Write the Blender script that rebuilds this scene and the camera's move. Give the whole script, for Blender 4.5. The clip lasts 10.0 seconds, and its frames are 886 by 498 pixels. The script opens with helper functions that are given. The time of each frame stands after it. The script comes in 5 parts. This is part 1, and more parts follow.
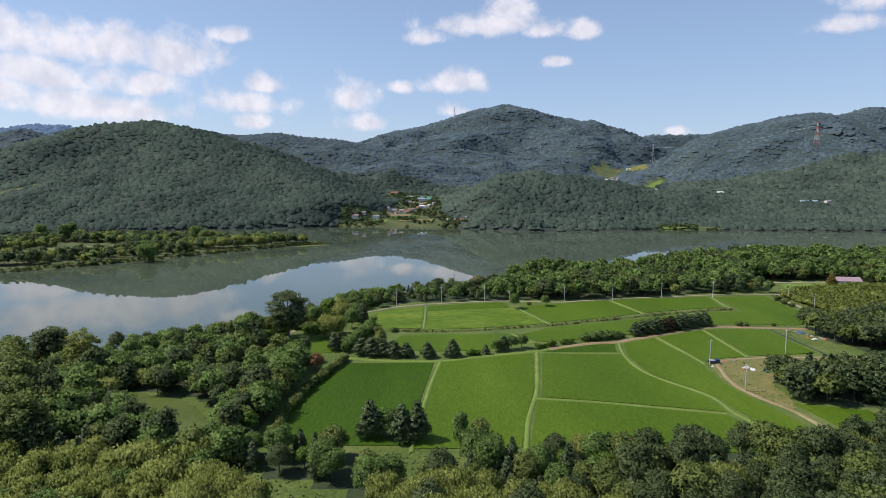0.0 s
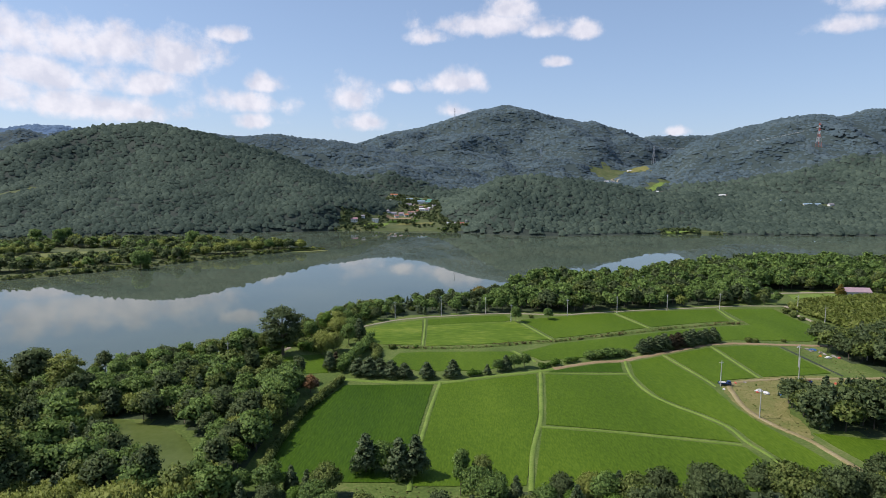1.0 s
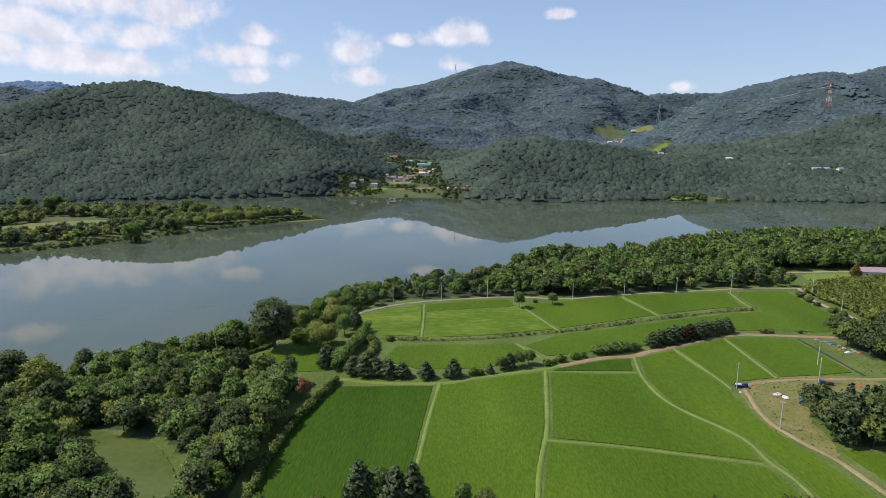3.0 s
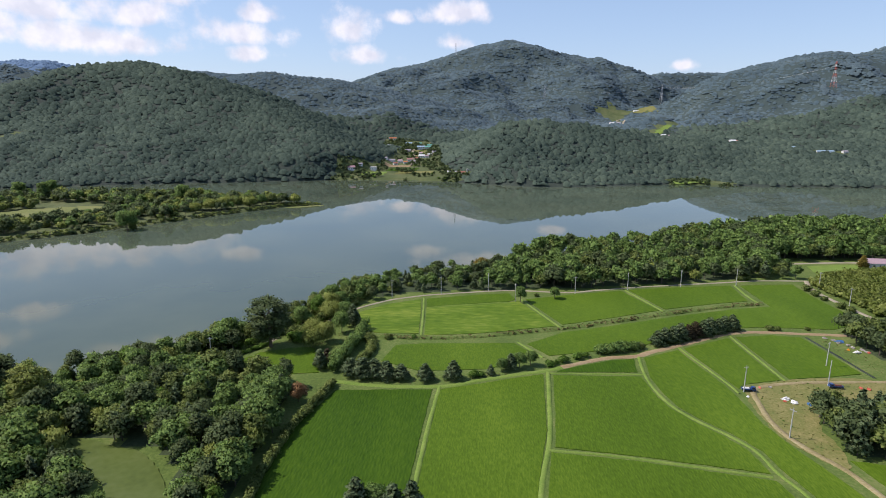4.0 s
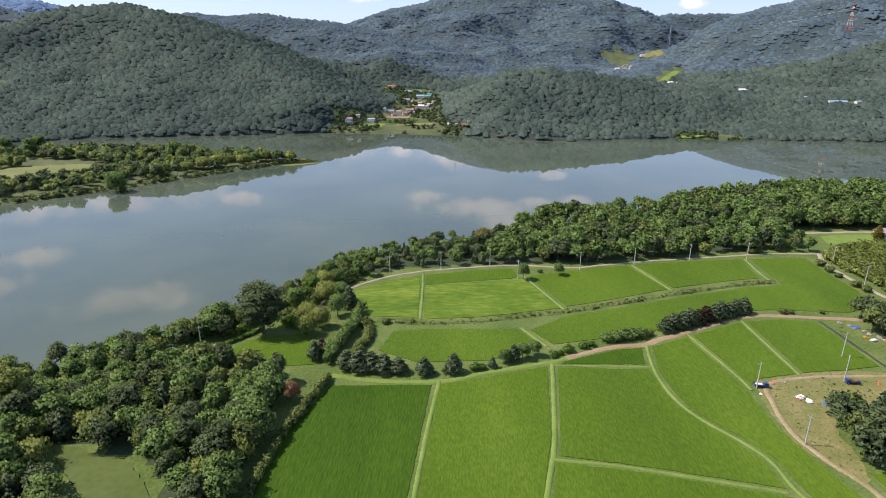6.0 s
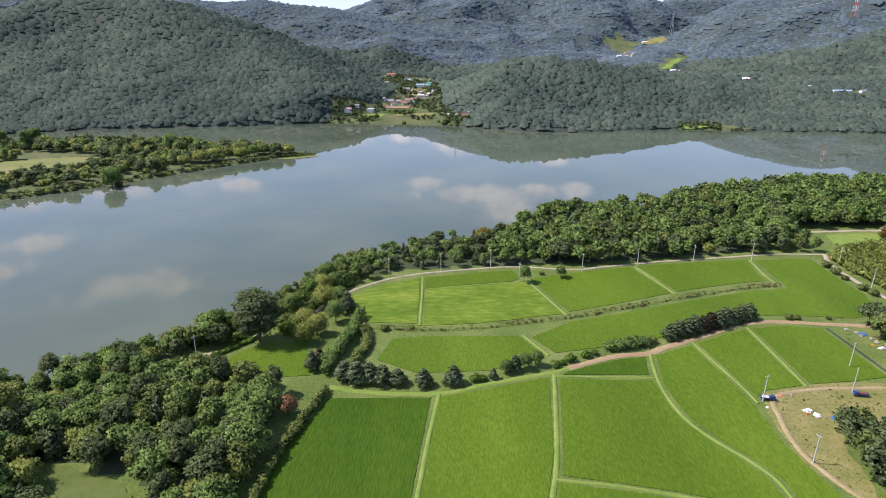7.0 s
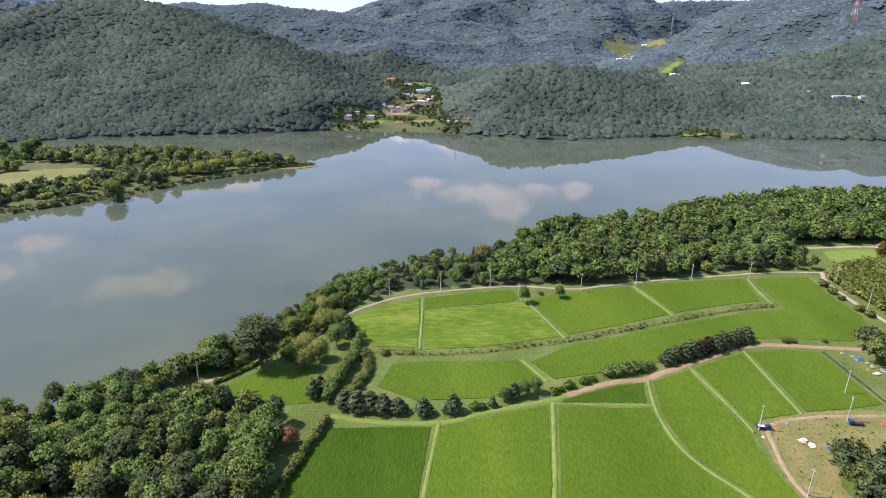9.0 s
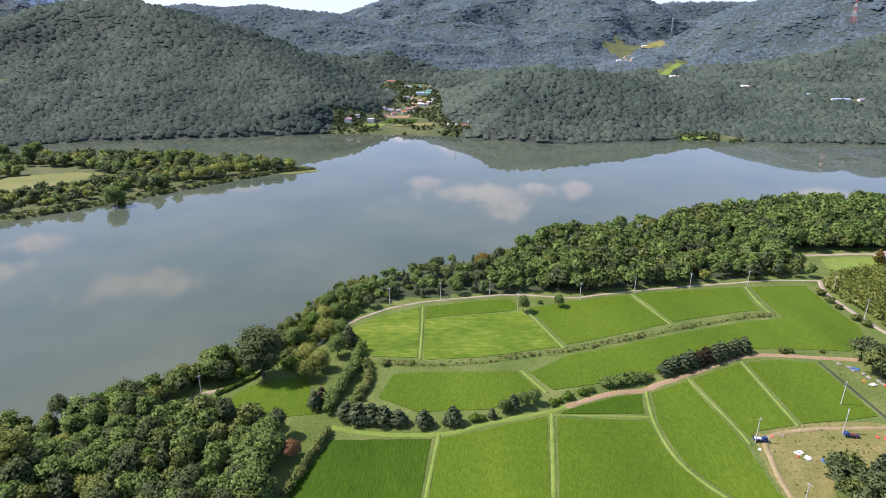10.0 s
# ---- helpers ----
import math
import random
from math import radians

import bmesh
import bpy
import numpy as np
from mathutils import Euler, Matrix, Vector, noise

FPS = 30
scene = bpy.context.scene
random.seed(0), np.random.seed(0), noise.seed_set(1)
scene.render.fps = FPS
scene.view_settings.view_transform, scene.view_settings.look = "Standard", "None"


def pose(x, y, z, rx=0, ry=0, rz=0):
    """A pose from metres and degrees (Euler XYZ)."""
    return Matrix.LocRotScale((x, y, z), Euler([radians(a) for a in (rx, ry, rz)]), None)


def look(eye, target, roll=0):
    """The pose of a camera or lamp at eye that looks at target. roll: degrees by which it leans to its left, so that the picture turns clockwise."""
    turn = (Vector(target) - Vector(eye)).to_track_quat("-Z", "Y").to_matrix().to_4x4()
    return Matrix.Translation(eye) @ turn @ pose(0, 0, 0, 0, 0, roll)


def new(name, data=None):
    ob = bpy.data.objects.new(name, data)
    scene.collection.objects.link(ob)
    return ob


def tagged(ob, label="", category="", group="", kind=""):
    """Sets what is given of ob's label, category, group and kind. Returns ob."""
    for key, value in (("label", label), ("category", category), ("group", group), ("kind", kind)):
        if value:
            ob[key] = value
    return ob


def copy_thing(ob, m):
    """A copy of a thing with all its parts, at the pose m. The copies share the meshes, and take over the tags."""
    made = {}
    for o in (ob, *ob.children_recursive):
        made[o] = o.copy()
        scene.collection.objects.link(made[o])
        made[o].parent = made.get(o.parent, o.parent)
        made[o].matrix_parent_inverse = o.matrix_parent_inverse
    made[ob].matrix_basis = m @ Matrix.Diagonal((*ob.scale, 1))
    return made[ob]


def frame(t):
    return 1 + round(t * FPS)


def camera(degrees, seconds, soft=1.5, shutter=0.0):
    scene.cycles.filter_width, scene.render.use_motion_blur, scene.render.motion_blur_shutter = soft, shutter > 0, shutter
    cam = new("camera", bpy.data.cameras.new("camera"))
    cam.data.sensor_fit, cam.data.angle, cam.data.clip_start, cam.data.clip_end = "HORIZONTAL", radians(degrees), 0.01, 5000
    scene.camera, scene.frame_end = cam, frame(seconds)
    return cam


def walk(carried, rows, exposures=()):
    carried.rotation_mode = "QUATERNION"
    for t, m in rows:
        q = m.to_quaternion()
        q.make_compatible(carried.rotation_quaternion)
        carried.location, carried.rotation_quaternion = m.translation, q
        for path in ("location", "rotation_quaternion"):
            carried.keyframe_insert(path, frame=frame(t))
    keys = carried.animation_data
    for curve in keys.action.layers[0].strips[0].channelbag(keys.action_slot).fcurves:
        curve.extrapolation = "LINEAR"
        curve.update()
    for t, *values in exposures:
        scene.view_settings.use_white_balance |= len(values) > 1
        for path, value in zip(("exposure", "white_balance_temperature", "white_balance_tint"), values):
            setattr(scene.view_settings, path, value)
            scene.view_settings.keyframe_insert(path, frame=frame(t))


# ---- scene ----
cam = camera(74.6, 10.0, 0.9)
METRES, EYE, TILT, LEAN, TURN = 98.0, 81.0, -6.8, 0.0, 0.0
ROWS = [
    (0.0, 0.0, 0.0, 0.0, 0.0, 0.0, -0.0),
    (0.5, -0.0004, 0.0529, 0.0376, -0.01, -0.0, -0.03),
    (1.0, 0.0002, 0.1034, 0.075, 0.0, -0.01, -0.05),
    (1.5, -0.0004, 0.1533, 0.1101, -0.0, -0.19, -0.08),
    (2.0, 0.0012, 0.2001, 0.1478, 0.02, -1.33, -0.09),
    (2.5, 0.0012, 0.2453, 0.185, 0.03, -2.96, -0.11),
    (4.0, 0.0016, 0.3751, 0.2953, 0.04, -6.15, -0.16),
    (4.5, 0.0018, 0.418, 0.3326, 0.04, -7.54, -0.18),
    (5.0, 0.0018, 0.4607, 0.3698, 0.05, -8.92, -0.19),
    (5.5, 0.0018, 0.5031, 0.4071, 0.05, -10.27, -0.2),
    (7.0, 0.0031, 0.6226, 0.5198, 0.07, -12.85, -0.18),
    (7.5, 0.0033, 0.6373, 0.5535, 0.07, -12.85, -0.16),
    (8.0, 0.0036, 0.6368, 0.5833, 0.06, -12.86, -0.15),
    (8.5, 0.0038, 0.6305, 0.613, 0.07, -12.87, -0.14),
    (9.0, 0.0039, 0.6238, 0.6431, 0.06, -12.89, -0.13),
    (9.5, 0.004, 0.6176, 0.6737, 0.06, -12.91, -0.14),
    (10.0, 0.0037, 0.6131, 0.7022, 0.06, -12.92, -0.14),
]
walk(cam, [(t, pose(0, 0, EYE, TILT, LEAN, TURN) @ pose(METRES * x, METRES * y, METRES * z, 90 + pitch, roll, yaw)) for t, x, y, z, yaw, pitch, roll in ROWS],
     exposures=[(0.0, 0.12, 6500, 16.5), (2.5, 0.12, 6500, 16.5), (4.5, 0.33, 6500, 19), (5.5, 0.46, 6500, 21.5), (7.0, 0.74, 6500, 26), (10.0, 0.8, 6500, 29)])

# ---- light ----
SUN_AZ, SUN_EL = radians(-84), radians(52)
world = bpy.data.worlds.new("world")
scene.world = world
world.use_nodes = True
wn, wl = world.node_tree.nodes, world.node_tree.links
wn.clear()


def wmath(op, a, b=None, c=None):
    n = wn.new("ShaderNodeMath")
    n.operation = op
    for i, v in enumerate((a, b, c)):
        if v is None:
            continue
        if isinstance(v, (int, float)):
            n.inputs[i].default_value = v
        else:
            wl.new(v, n.inputs[i])
    return n.outputs[0]


sky = wn.new("ShaderNodeTexSky")
sky.sky_type, sky.sun_disc = "NISHITA", False
sky.sun_elevation, sky.sun_rotation = SUN_EL, SUN_AZ
sky.air_density, sky.dust_density, sky.ozone_density = 1.0, 0.6, 1.6
coord = wn.new("ShaderNodeTexCoord")
sep = wn.new("ShaderNodeSeparateXYZ")
wl.new(coord.outputs["Generated"], sep.inputs[0])
noise_a = wn.new("ShaderNodeTexNoise")
noise_a.inputs["Scale"].default_value, noise_a.inputs["Detail"].default_value = 21.0, 9.0
noise_a.inputs["Roughness"].default_value = 0.6
wl.new(coord.outputs["Generated"], noise_a.inputs["Vector"])
az = wmath("MULTIPLY", wmath("ARCTAN2", sep.outputs[0], sep.outputs[1]), 57.2958)
el = wmath("MULTIPLY", wmath("ARCSINE", sep.outputs[2]), 57.2958)
# fair-weather clouds: azimuth, elevation, half width, half height in degrees
CLOUDS = [
    (-31.0, 10.6, 9.0, 2.4), (-24.0, 10.3, 3.6, 2.4), (-34.5, 8.2, 4.6, 2.0), (-27.0, 7.9, 5.0, 1.6), (-30.0, 5.8, 8.0, 1.5), (-37.0, 7.0, 3.6, 2.0),
    (-19.4, 12.6, 2.1, 0.9), (-18.3, 6.9, 4.2, 1.6), (-16.8, 8.4, 2.2, 1.2), (-17.7, 5.2, 2.4, 1.0), (-8.6, 7.5, 3.0, 2.0), (-7.3, 5.4, 2.6, 1.2),
    (-4.2, 8.6, 1.3, 0.8), (0.9, 9.2, 3.2, 1.6), (0.9, 6.5, 1.9, 1.0), (3.8, 14.2, 6.4, 1.4), (6.2, 15.4, 2.8, 1.5), (-1.3, 13.1, 2.2, 1.0), (9.5, 13.5, 2.2, 1.1),
    (13.0, 13.3, 2.1, 1.0), (11.0, 10.8, 1.4, 0.6), (33.4, 11.9, 2.5, 0.9), (35.5, 13.6, 2.4, 1.4), (21.5, 4.3, 1.3, 0.6),
    (-30.3, 20.3, 5.2, 1.6), (-26.5, 20.9, 2.4, 1.0), (-39.5, 17.2, 2.6, 1.2), (-37.0, 15.6, 2.8, 1.1), (-60.0, 14.3, 10.8, 3.8), (62.0, 13.3, 9.6, 3.8),
    (-90.0, 23.8, 10.8, 5.0), (120.0, 21.8, 10.8, 5.0), (-150.0, 19.8, 14.4, 5.0),
]
blob = -3.0
for a, e, w, h in CLOUDS:
    du = wmath("DIVIDE", wmath("SUBTRACT", az, a), w)
    dv = wmath("DIVIDE", wmath("SUBTRACT", el, e), h)
    dv = wmath("MAXIMUM", dv, wmath("MULTIPLY", dv, -1.6))  # flat base, domed top
    d2 = wmath("ADD", wmath("MULTIPLY", du, du), wmath("MULTIPLY", dv, dv))
    blob = wmath("MAXIMUM", blob, wmath("SUBTRACT", 1.0, wmath("SQRT", d2)))
dens = wmath("ADD", blob, wmath("MULTIPLY", wmath("SUBTRACT", noise_a.outputs["Fac"], 0.5), 2.5))
ramp = wn.new("ShaderNodeMapRange")
ramp.interpolation_type = "SMOOTHSTEP"
ramp.inputs["From Min"].default_value, ramp.inputs["From Max"].default_value = -0.22, 0.7
ramp.inputs["To Max"].default_value = 0.86
wl.new(dens, ramp.inputs["Value"])
# thin haze of the summer sky towards the horizon
hz = wn.new("ShaderNodeMapRange")
hz.inputs["From Min"].default_value, hz.inputs["From Max"].default_value = 45.0, 0.0
hz.inputs["To Min"].default_value, hz.inputs["To Max"].default_value = 0.05, 0.45
wl.new(el, hz.inputs["Value"])
mix_h = wn.new("ShaderNodeMix")
mix_h.data_type = "RGBA"
mix_h.inputs["B"].default_value = (4.2, 6.4, 9.6, 1)
wl.new(hz.outputs[0], mix_h.inputs["Factor"])
wl.new(sky.outputs[0], mix_h.inputs["A"])
mix_w = wn.new("ShaderNodeMix")
mix_w.data_type = "RGBA"
# lit tops and duller inner folds of the clouds
noise_b = wn.new("ShaderNodeTexNoise")
noise_b.inputs["Scale"].default_value, noise_b.inputs["Detail"].default_value = 34.0, 5.0
wl.new(coord.outputs["Generated"], noise_b.inputs["Vector"])
fold = wn.new("ShaderNodeMapRange")
fold.inputs["From Min"].default_value, fold.inputs["From Max"].default_value = 0.36, 0.62
wl.new(noise_b.outputs["Fac"], fold.inputs["Value"])
mix_c = wn.new("ShaderNodeMix")
mix_c.data_type = "RGBA"
mix_c.inputs["A"].default_value, mix_c.inputs["B"].default_value = (6.5, 6.75, 7.5, 1), (8.5, 8.5, 8.8, 1)
wl.new(fold.outputs[0], mix_c.inputs["Factor"])
wl.new(mix_c.outputs["Result"], mix_w.inputs["B"])
wl.new(ramp.outputs[0], mix_w.inputs["Factor"])
wl.new(mix_h.outputs["Result"], mix_w.inputs["A"])
bg = wn.new("ShaderNodeBackground")
bg.inputs["Strength"].default_value = 0.10
wl.new(mix_w.outputs["Result"], bg.inputs["Color"])
wout = wn.new("ShaderNodeOutputWorld")
wl.new(bg.outputs[0], wout.inputs["Surface"])

sun_data = bpy.data.lights.new("sun", "SUN")
sun_data.energy, sun_data.angle, sun_data.color = 3.6, radians(0.53), (1.0, 0.95, 0.86)
sun = new("sun", sun_data)
sun_dir = Vector((math.sin(SUN_AZ) * math.cos(SUN_EL), math.cos(SUN_AZ) * math.cos(SUN_EL), math.sin(SUN_EL)))
sun.matrix_world = look(sun_dir * 900, (0, 0, 0))

# ---- materials ----


def material(name, tones, scale=1.0, fine=8.0, rough=0.8, bump=0.0, bump_scale=20.0, spec=0.3, per="", translucent=0.0, metal=0.0, stretch=None, spread=0.35, rows=None):
    """Tones mixed by broad and fine noise; rows: spacing, strength and heading of planted rows; per: 'object' or 'island' adds a tone shift for each piece."""
    m = bpy.data.materials.new(name)
    m.use_nodes = True
    n, l = m.node_tree.nodes, m.node_tree.links
    b = n["Principled BSDF"]
    b.inputs["Roughness"].default_value, b.inputs["Specular IOR Level"].default_value, b.inputs["Metallic"].default_value = rough, spec, metal
    geo = n.new("ShaderNodeNewGeometry")
    vec = geo.outputs["Position"]
    if stretch:
        mp = n.new("ShaderNodeMapping")
        mp.inputs["Scale"].default_value = stretch[:3]
        mp.inputs["Rotation"].default_value = (0, 0, stretch[3])
        l.new(vec, mp.inputs["Vector"])
        vec = mp.outputs[0]
    broad, grain = n.new("ShaderNodeTexNoise"), n.new("ShaderNodeTexNoise")
    for t, s in ((broad, scale), (grain, fine)):
        t.inputs["Scale"].default_value, t.inputs["Detail"].default_value = s, 4.0
        l.new(vec, t.inputs["Vector"])
    add = n.new("ShaderNodeMath")
    add.operation = "ADD"
    l.new(broad.outputs["Fac"], add.inputs[0])
    l.new(grain.outputs["Fac"], add.inputs[1])
    half = n.new("ShaderNodeMath")
    half.operation = "MULTIPLY"
    half.inputs[1].default_value = 0.5
    l.new(add.outputs[0], half.inputs[0])
    fac = half.outputs[0]
    if rows:
        spacing, strength, heading = rows
        rot, wave, gain, plus = n.new("ShaderNodeMapping"), n.new("ShaderNodeTexWave"), n.new("ShaderNodeMath"), n.new("ShaderNodeMath")
        rot.inputs["Rotation"].default_value = (0, 0, heading)
        wave.inputs["Scale"].default_value, wave.inputs["Distortion"].default_value = 0.314 / spacing, 7.0
        wave.inputs["Detail"].default_value, wave.inputs["Detail Scale"].default_value = 3.0, 1.2
        gain.operation, plus.operation = "MULTIPLY_ADD", "ADD"
        gain.inputs[1].default_value, gain.inputs[2].default_value = strength, -strength / 2
        l.new(geo.outputs["Position"], rot.inputs["Vector"])
        l.new(rot.outputs[0], wave.inputs["Vector"])
        l.new(wave.outputs["Fac"], gain.inputs[0])
        l.new(gain.outputs[0], plus.inputs[0])
        l.new(fac, plus.inputs[1])
        fac = plus.outputs[0]
    if per:
        if per == "island":
            r = geo.outputs["Random Per Island"]
        else:
            r = n.new("ShaderNodeObjectInfo").outputs["Random"]
        ma = n.new("ShaderNodeMath")
        ma.operation = "MULTIPLY_ADD"
        ma.inputs[1].default_value, ma.inputs[2].default_value = spread, -spread / 2
        l.new(r, ma.inputs[0])
        ad = n.new("ShaderNodeMath")
        ad.operation = "ADD"
        l.new(fac, ad.inputs[0])
        l.new(ma.outputs[0], ad.inputs[1])
        fac = ad.outputs[0]
    cr = n.new("ShaderNodeValToRGB")
    els = cr.color_ramp.elements
    while len(els) < len(tones):
        els.new(0.5)
    for i, c in enumerate(tones):
        els[i].position = 0.3 + 0.4 * i / max(1, len(tones) - 1)
        els[i].color = (*c, 1)
    l.new(fac, cr.inputs["Fac"])
    l.new(cr.outputs["Color"], b.inputs["Base Color"])
    if bump:
        bt, bp = n.new("ShaderNodeTexNoise"), n.new("ShaderNodeBump")
        bt.inputs["Scale"].default_value, bt.inputs["Detail"].default_value = bump_scale, 5.0
        bp.inputs["Strength"].default_value, bp.inputs["Distance"].default_value = min(1, bump), max(bump, 0.02)
        l.new(vec, bt.inputs["Vector"])
        l.new(bt.outputs["Fac"], bp.inputs["Height"])
        l.new(bp.outputs[0], b.inputs["Normal"])
    if translucent:
        tr, mx = n.new("ShaderNodeBsdfTranslucent"), n.new("ShaderNodeMixShader")
        mx.inputs[0].default_value = translucent
        l.new(cr.outputs["Color"], tr.inputs["Color"])
        l.new(b.outputs[0], mx.inputs[1])
        l.new(tr.outputs[0], mx.inputs[2])
        l.new(mx.outputs[0], n["Material Output"].inputs["Surface"])
    return m


def leaf(name, tones, spread=0.36):
    return material(name, tones, 0.16, 1.6, 0.65, spec=0.15, per="island", translucent=0.36, spread=spread)


M_LEAF = leaf("leaf_green", [(0.0757, 0.131, 0.0387), (0.146, 0.239, 0.0605), (0.24, 0.349, 0.0939)])
M_LEAF2 = leaf("leaf_mid_green", [(0.0781, 0.114, 0.0327), (0.15, 0.205, 0.0512), (0.261, 0.307, 0.0927)])
M_WILLOW = leaf("leaf_willow", [(0.125, 0.17, 0.036), (0.24, 0.29, 0.07), (0.36, 0.4, 0.12)], 0.22)
M_PINE = leaf("needle_green", [(0.0621, 0.102, 0.0466), (0.124, 0.179, 0.0826), (0.214, 0.27, 0.133)])
M_BRIGHT = leaf("leaf_bright_green", [(0.0633, 0.127, 0.019), (0.121, 0.222, 0.0316), (0.19, 0.316, 0.0633)])
M_RUST = leaf("leaf_rust", [(0.2, 0.115, 0.055), (0.31, 0.18, 0.085), (0.4, 0.26, 0.13)])
M_GOLD = leaf("leaf_gold", [(0.12, 0.11, 0.02), (0.22, 0.18, 0.035), (0.3, 0.24, 0.06)])
M_BAMBOO = leaf("leaf_bamboo", [(0.0994, 0.143, 0.026), (0.177, 0.221, 0.0455), (0.243, 0.286, 0.078)])
M_BARK = material("bark", [(0.07, 0.055, 0.04), (0.12, 0.1, 0.075), (0.19, 0.165, 0.13)], 0.6, 9, 0.9, 0.1, 14)
# green shifted to bluish grey to put light haze into the canopy colour
M_HILL = material("hill_canopy_hazed", [(0.0371, 0.0568, 0.0449), (0.0615, 0.0885, 0.069), (0.0954, 0.129, 0.094)], 0.009, 0.35, 0.9, spec=0.06, per="island", spread=0.2)
# canopy of the far mountains, its blue tint painted in for distance haze
M_HILL_HAZE = material("mountain_canopy_hazed", [(0.0481, 0.0763, 0.0891), (0.0708, 0.107, 0.121), (0.105, 0.145, 0.154)], 0.006, 0.3, 0.9, spec=0.06, per="island", spread=0.22)
# bluish sheen adds a haze veil at grazing angles
_hb = M_HILL_HAZE.node_tree.nodes["Principled BSDF"]
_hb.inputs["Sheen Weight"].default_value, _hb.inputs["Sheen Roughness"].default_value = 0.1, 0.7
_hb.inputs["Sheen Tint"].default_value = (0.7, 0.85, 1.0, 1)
M_FLOOR = material("forest_floor", [(0.0288, 0.0448, 0.0192), (0.048, 0.0704, 0.0288), (0.08, 0.104, 0.048)], 0.05, 0.7, 0.95, 0.4, 1.0)
# aerial haze painted as pale blue base colour on the farthest ridge
M_FAR_HAZE = material("distant_ridge_haze", [(0.105, 0.165, 0.255), (0.143, 0.217, 0.323), (0.18, 0.262, 0.367)], 0.004, 0.02, 0.95, spec=0.0)
# ground between far crowns, in the same haze-blue tones as the canopy
M_MOUNT = material("mountain_ground_hazed", [(0.036, 0.0552, 0.054), (0.0504, 0.0744, 0.072), (0.072, 0.0984, 0.0888)], 0.006, 0.2, 0.95)
M_SCRUB = material("scrubby_ground", [(0.05, 0.07, 0.024), (0.09, 0.115, 0.04), (0.155, 0.16, 0.07)], 0.035, 0.4, 0.95, 0.3, 1.0)
# ground between hill crowns: hazed canopy tones at roughly 0.6 strength
M_UNDER = material("hill_ground_hazed", [(0.0238, 0.034, 0.0289), (0.0391, 0.0527, 0.0425), (0.0595, 0.0765, 0.0578)], 0.012, 0.25, 0.95)
M_GROUND = material("rough_grass", [(0.05, 0.085, 0.016), (0.1, 0.15, 0.03), (0.19, 0.205, 0.07)], 0.05, 0.9, 0.95, 0.4, 1.2)
M_RICE = material("rice_green", [(0.0427, 0.0884, 0.00517), (0.0737, 0.134, 0.00851), (0.121, 0.191, 0.016)], 0.02, 1.7, 0.75, 0.3, 2.6, spec=0.1, stretch=(1, 0.3, 1, 0.15), rows=(0.8, 0.045, 0.16))
M_RICE_DEEP = material("rice_deep_green", [(0.0214, 0.057, 0.00255), (0.0394, 0.089, 0.00418), (0.0643, 0.122, 0.00699)], 0.03, 1.4, 0.75, 0.3, 2.2, spec=0.1, stretch=(1, 0.2, 1, 0.1), rows=(1.1, 0.09, 0.1))
M_RICE_LIGHT = material("rice_light_green", [(0.0475, 0.101, 0.0072), (0.0997, 0.169, 0.0153), (0.214, 0.267, 0.0432)], 0.035, 0.3, 0.75, 0.25, 2.2, spec=0.1, stretch=(0.5, 1.3, 1, 0.1), rows=(0.9, 0.04, 1.35))
M_BUND = material("bund_grass", [(0.104, 0.177, 0.0256), (0.152, 0.231, 0.0384), (0.216, 0.275, 0.064)], 0.15, 1.6, 0.9, 0.3, 3.0)
M_DIRT = material("reddish_earth", [(0.22, 0.16, 0.082), (0.3, 0.22, 0.122), (0.37, 0.29, 0.175)], 0.1, 1.2, 0.95, 0.2, 3)
M_TRACK = material("pale_track", [(0.22, 0.19, 0.13), (0.32, 0.28, 0.2), (0.42, 0.37, 0.28)], 0.12, 1.4, 0.92, 0.1, 4)
M_LOT = material("dry_weeds_and_earth", [(0.1, 0.14, 0.03), (0.18, 0.178, 0.055), (0.285, 0.24, 0.1)], 0.14, 0.9, 0.95, 0.3, 2.5)
M_TAN = material("tan_earth", [(0.2, 0.17, 0.075), (0.29, 0.24, 0.12), (0.37, 0.32, 0.19)], 0.12, 1.2, 0.95, 0.2, 3)
M_BROWNPINE = leaf("needle_browning", [(0.05, 0.045, 0.025), (0.085, 0.07, 0.04), (0.12, 0.095, 0.055)])
M_ASH = leaf("leaf_grey_green", [(0.0607, 0.0889, 0.0353), (0.104, 0.147, 0.0571), (0.157, 0.209, 0.0834)])
M_DRY = material("dry_meadow", [(0.1, 0.14, 0.035), (0.165, 0.185, 0.055), (0.235, 0.225, 0.09)], 0.03, 0.6, 0.95, 0.3, 1.5)
M_POND = material("pond_scum", [(0.0675, 0.096, 0.018), (0.09, 0.124, 0.027), (0.112, 0.144, 0.042)], 0.08, 0.5, 0.5, spec=0.15)

M_WATER = bpy.data.materials.new("lake_water")
M_WATER.use_nodes = True
_n, _l = M_WATER.node_tree.nodes, M_WATER.node_tree.links
_b = _n["Principled BSDF"]
_b.inputs["Roughness"].default_value, _b.inputs["IOR"].default_value = 0.012, 1.333
_g, _t, _c = _n.new("ShaderNodeNewGeometry"), _n.new("ShaderNodeTexNoise"), _n.new("ShaderNodeValToRGB")
_t.inputs["Scale"].default_value, _t.inputs["Detail"].default_value = 0.012, 4.0
_c.color_ramp.elements[0].position, _c.color_ramp.elements[1].position = 0.35, 0.7
_c.color_ramp.elements[0].color, _c.color_ramp.elements[1].color = (0.068, 0.094, 0.066, 1), (0.1, 0.124, 0.08, 1)
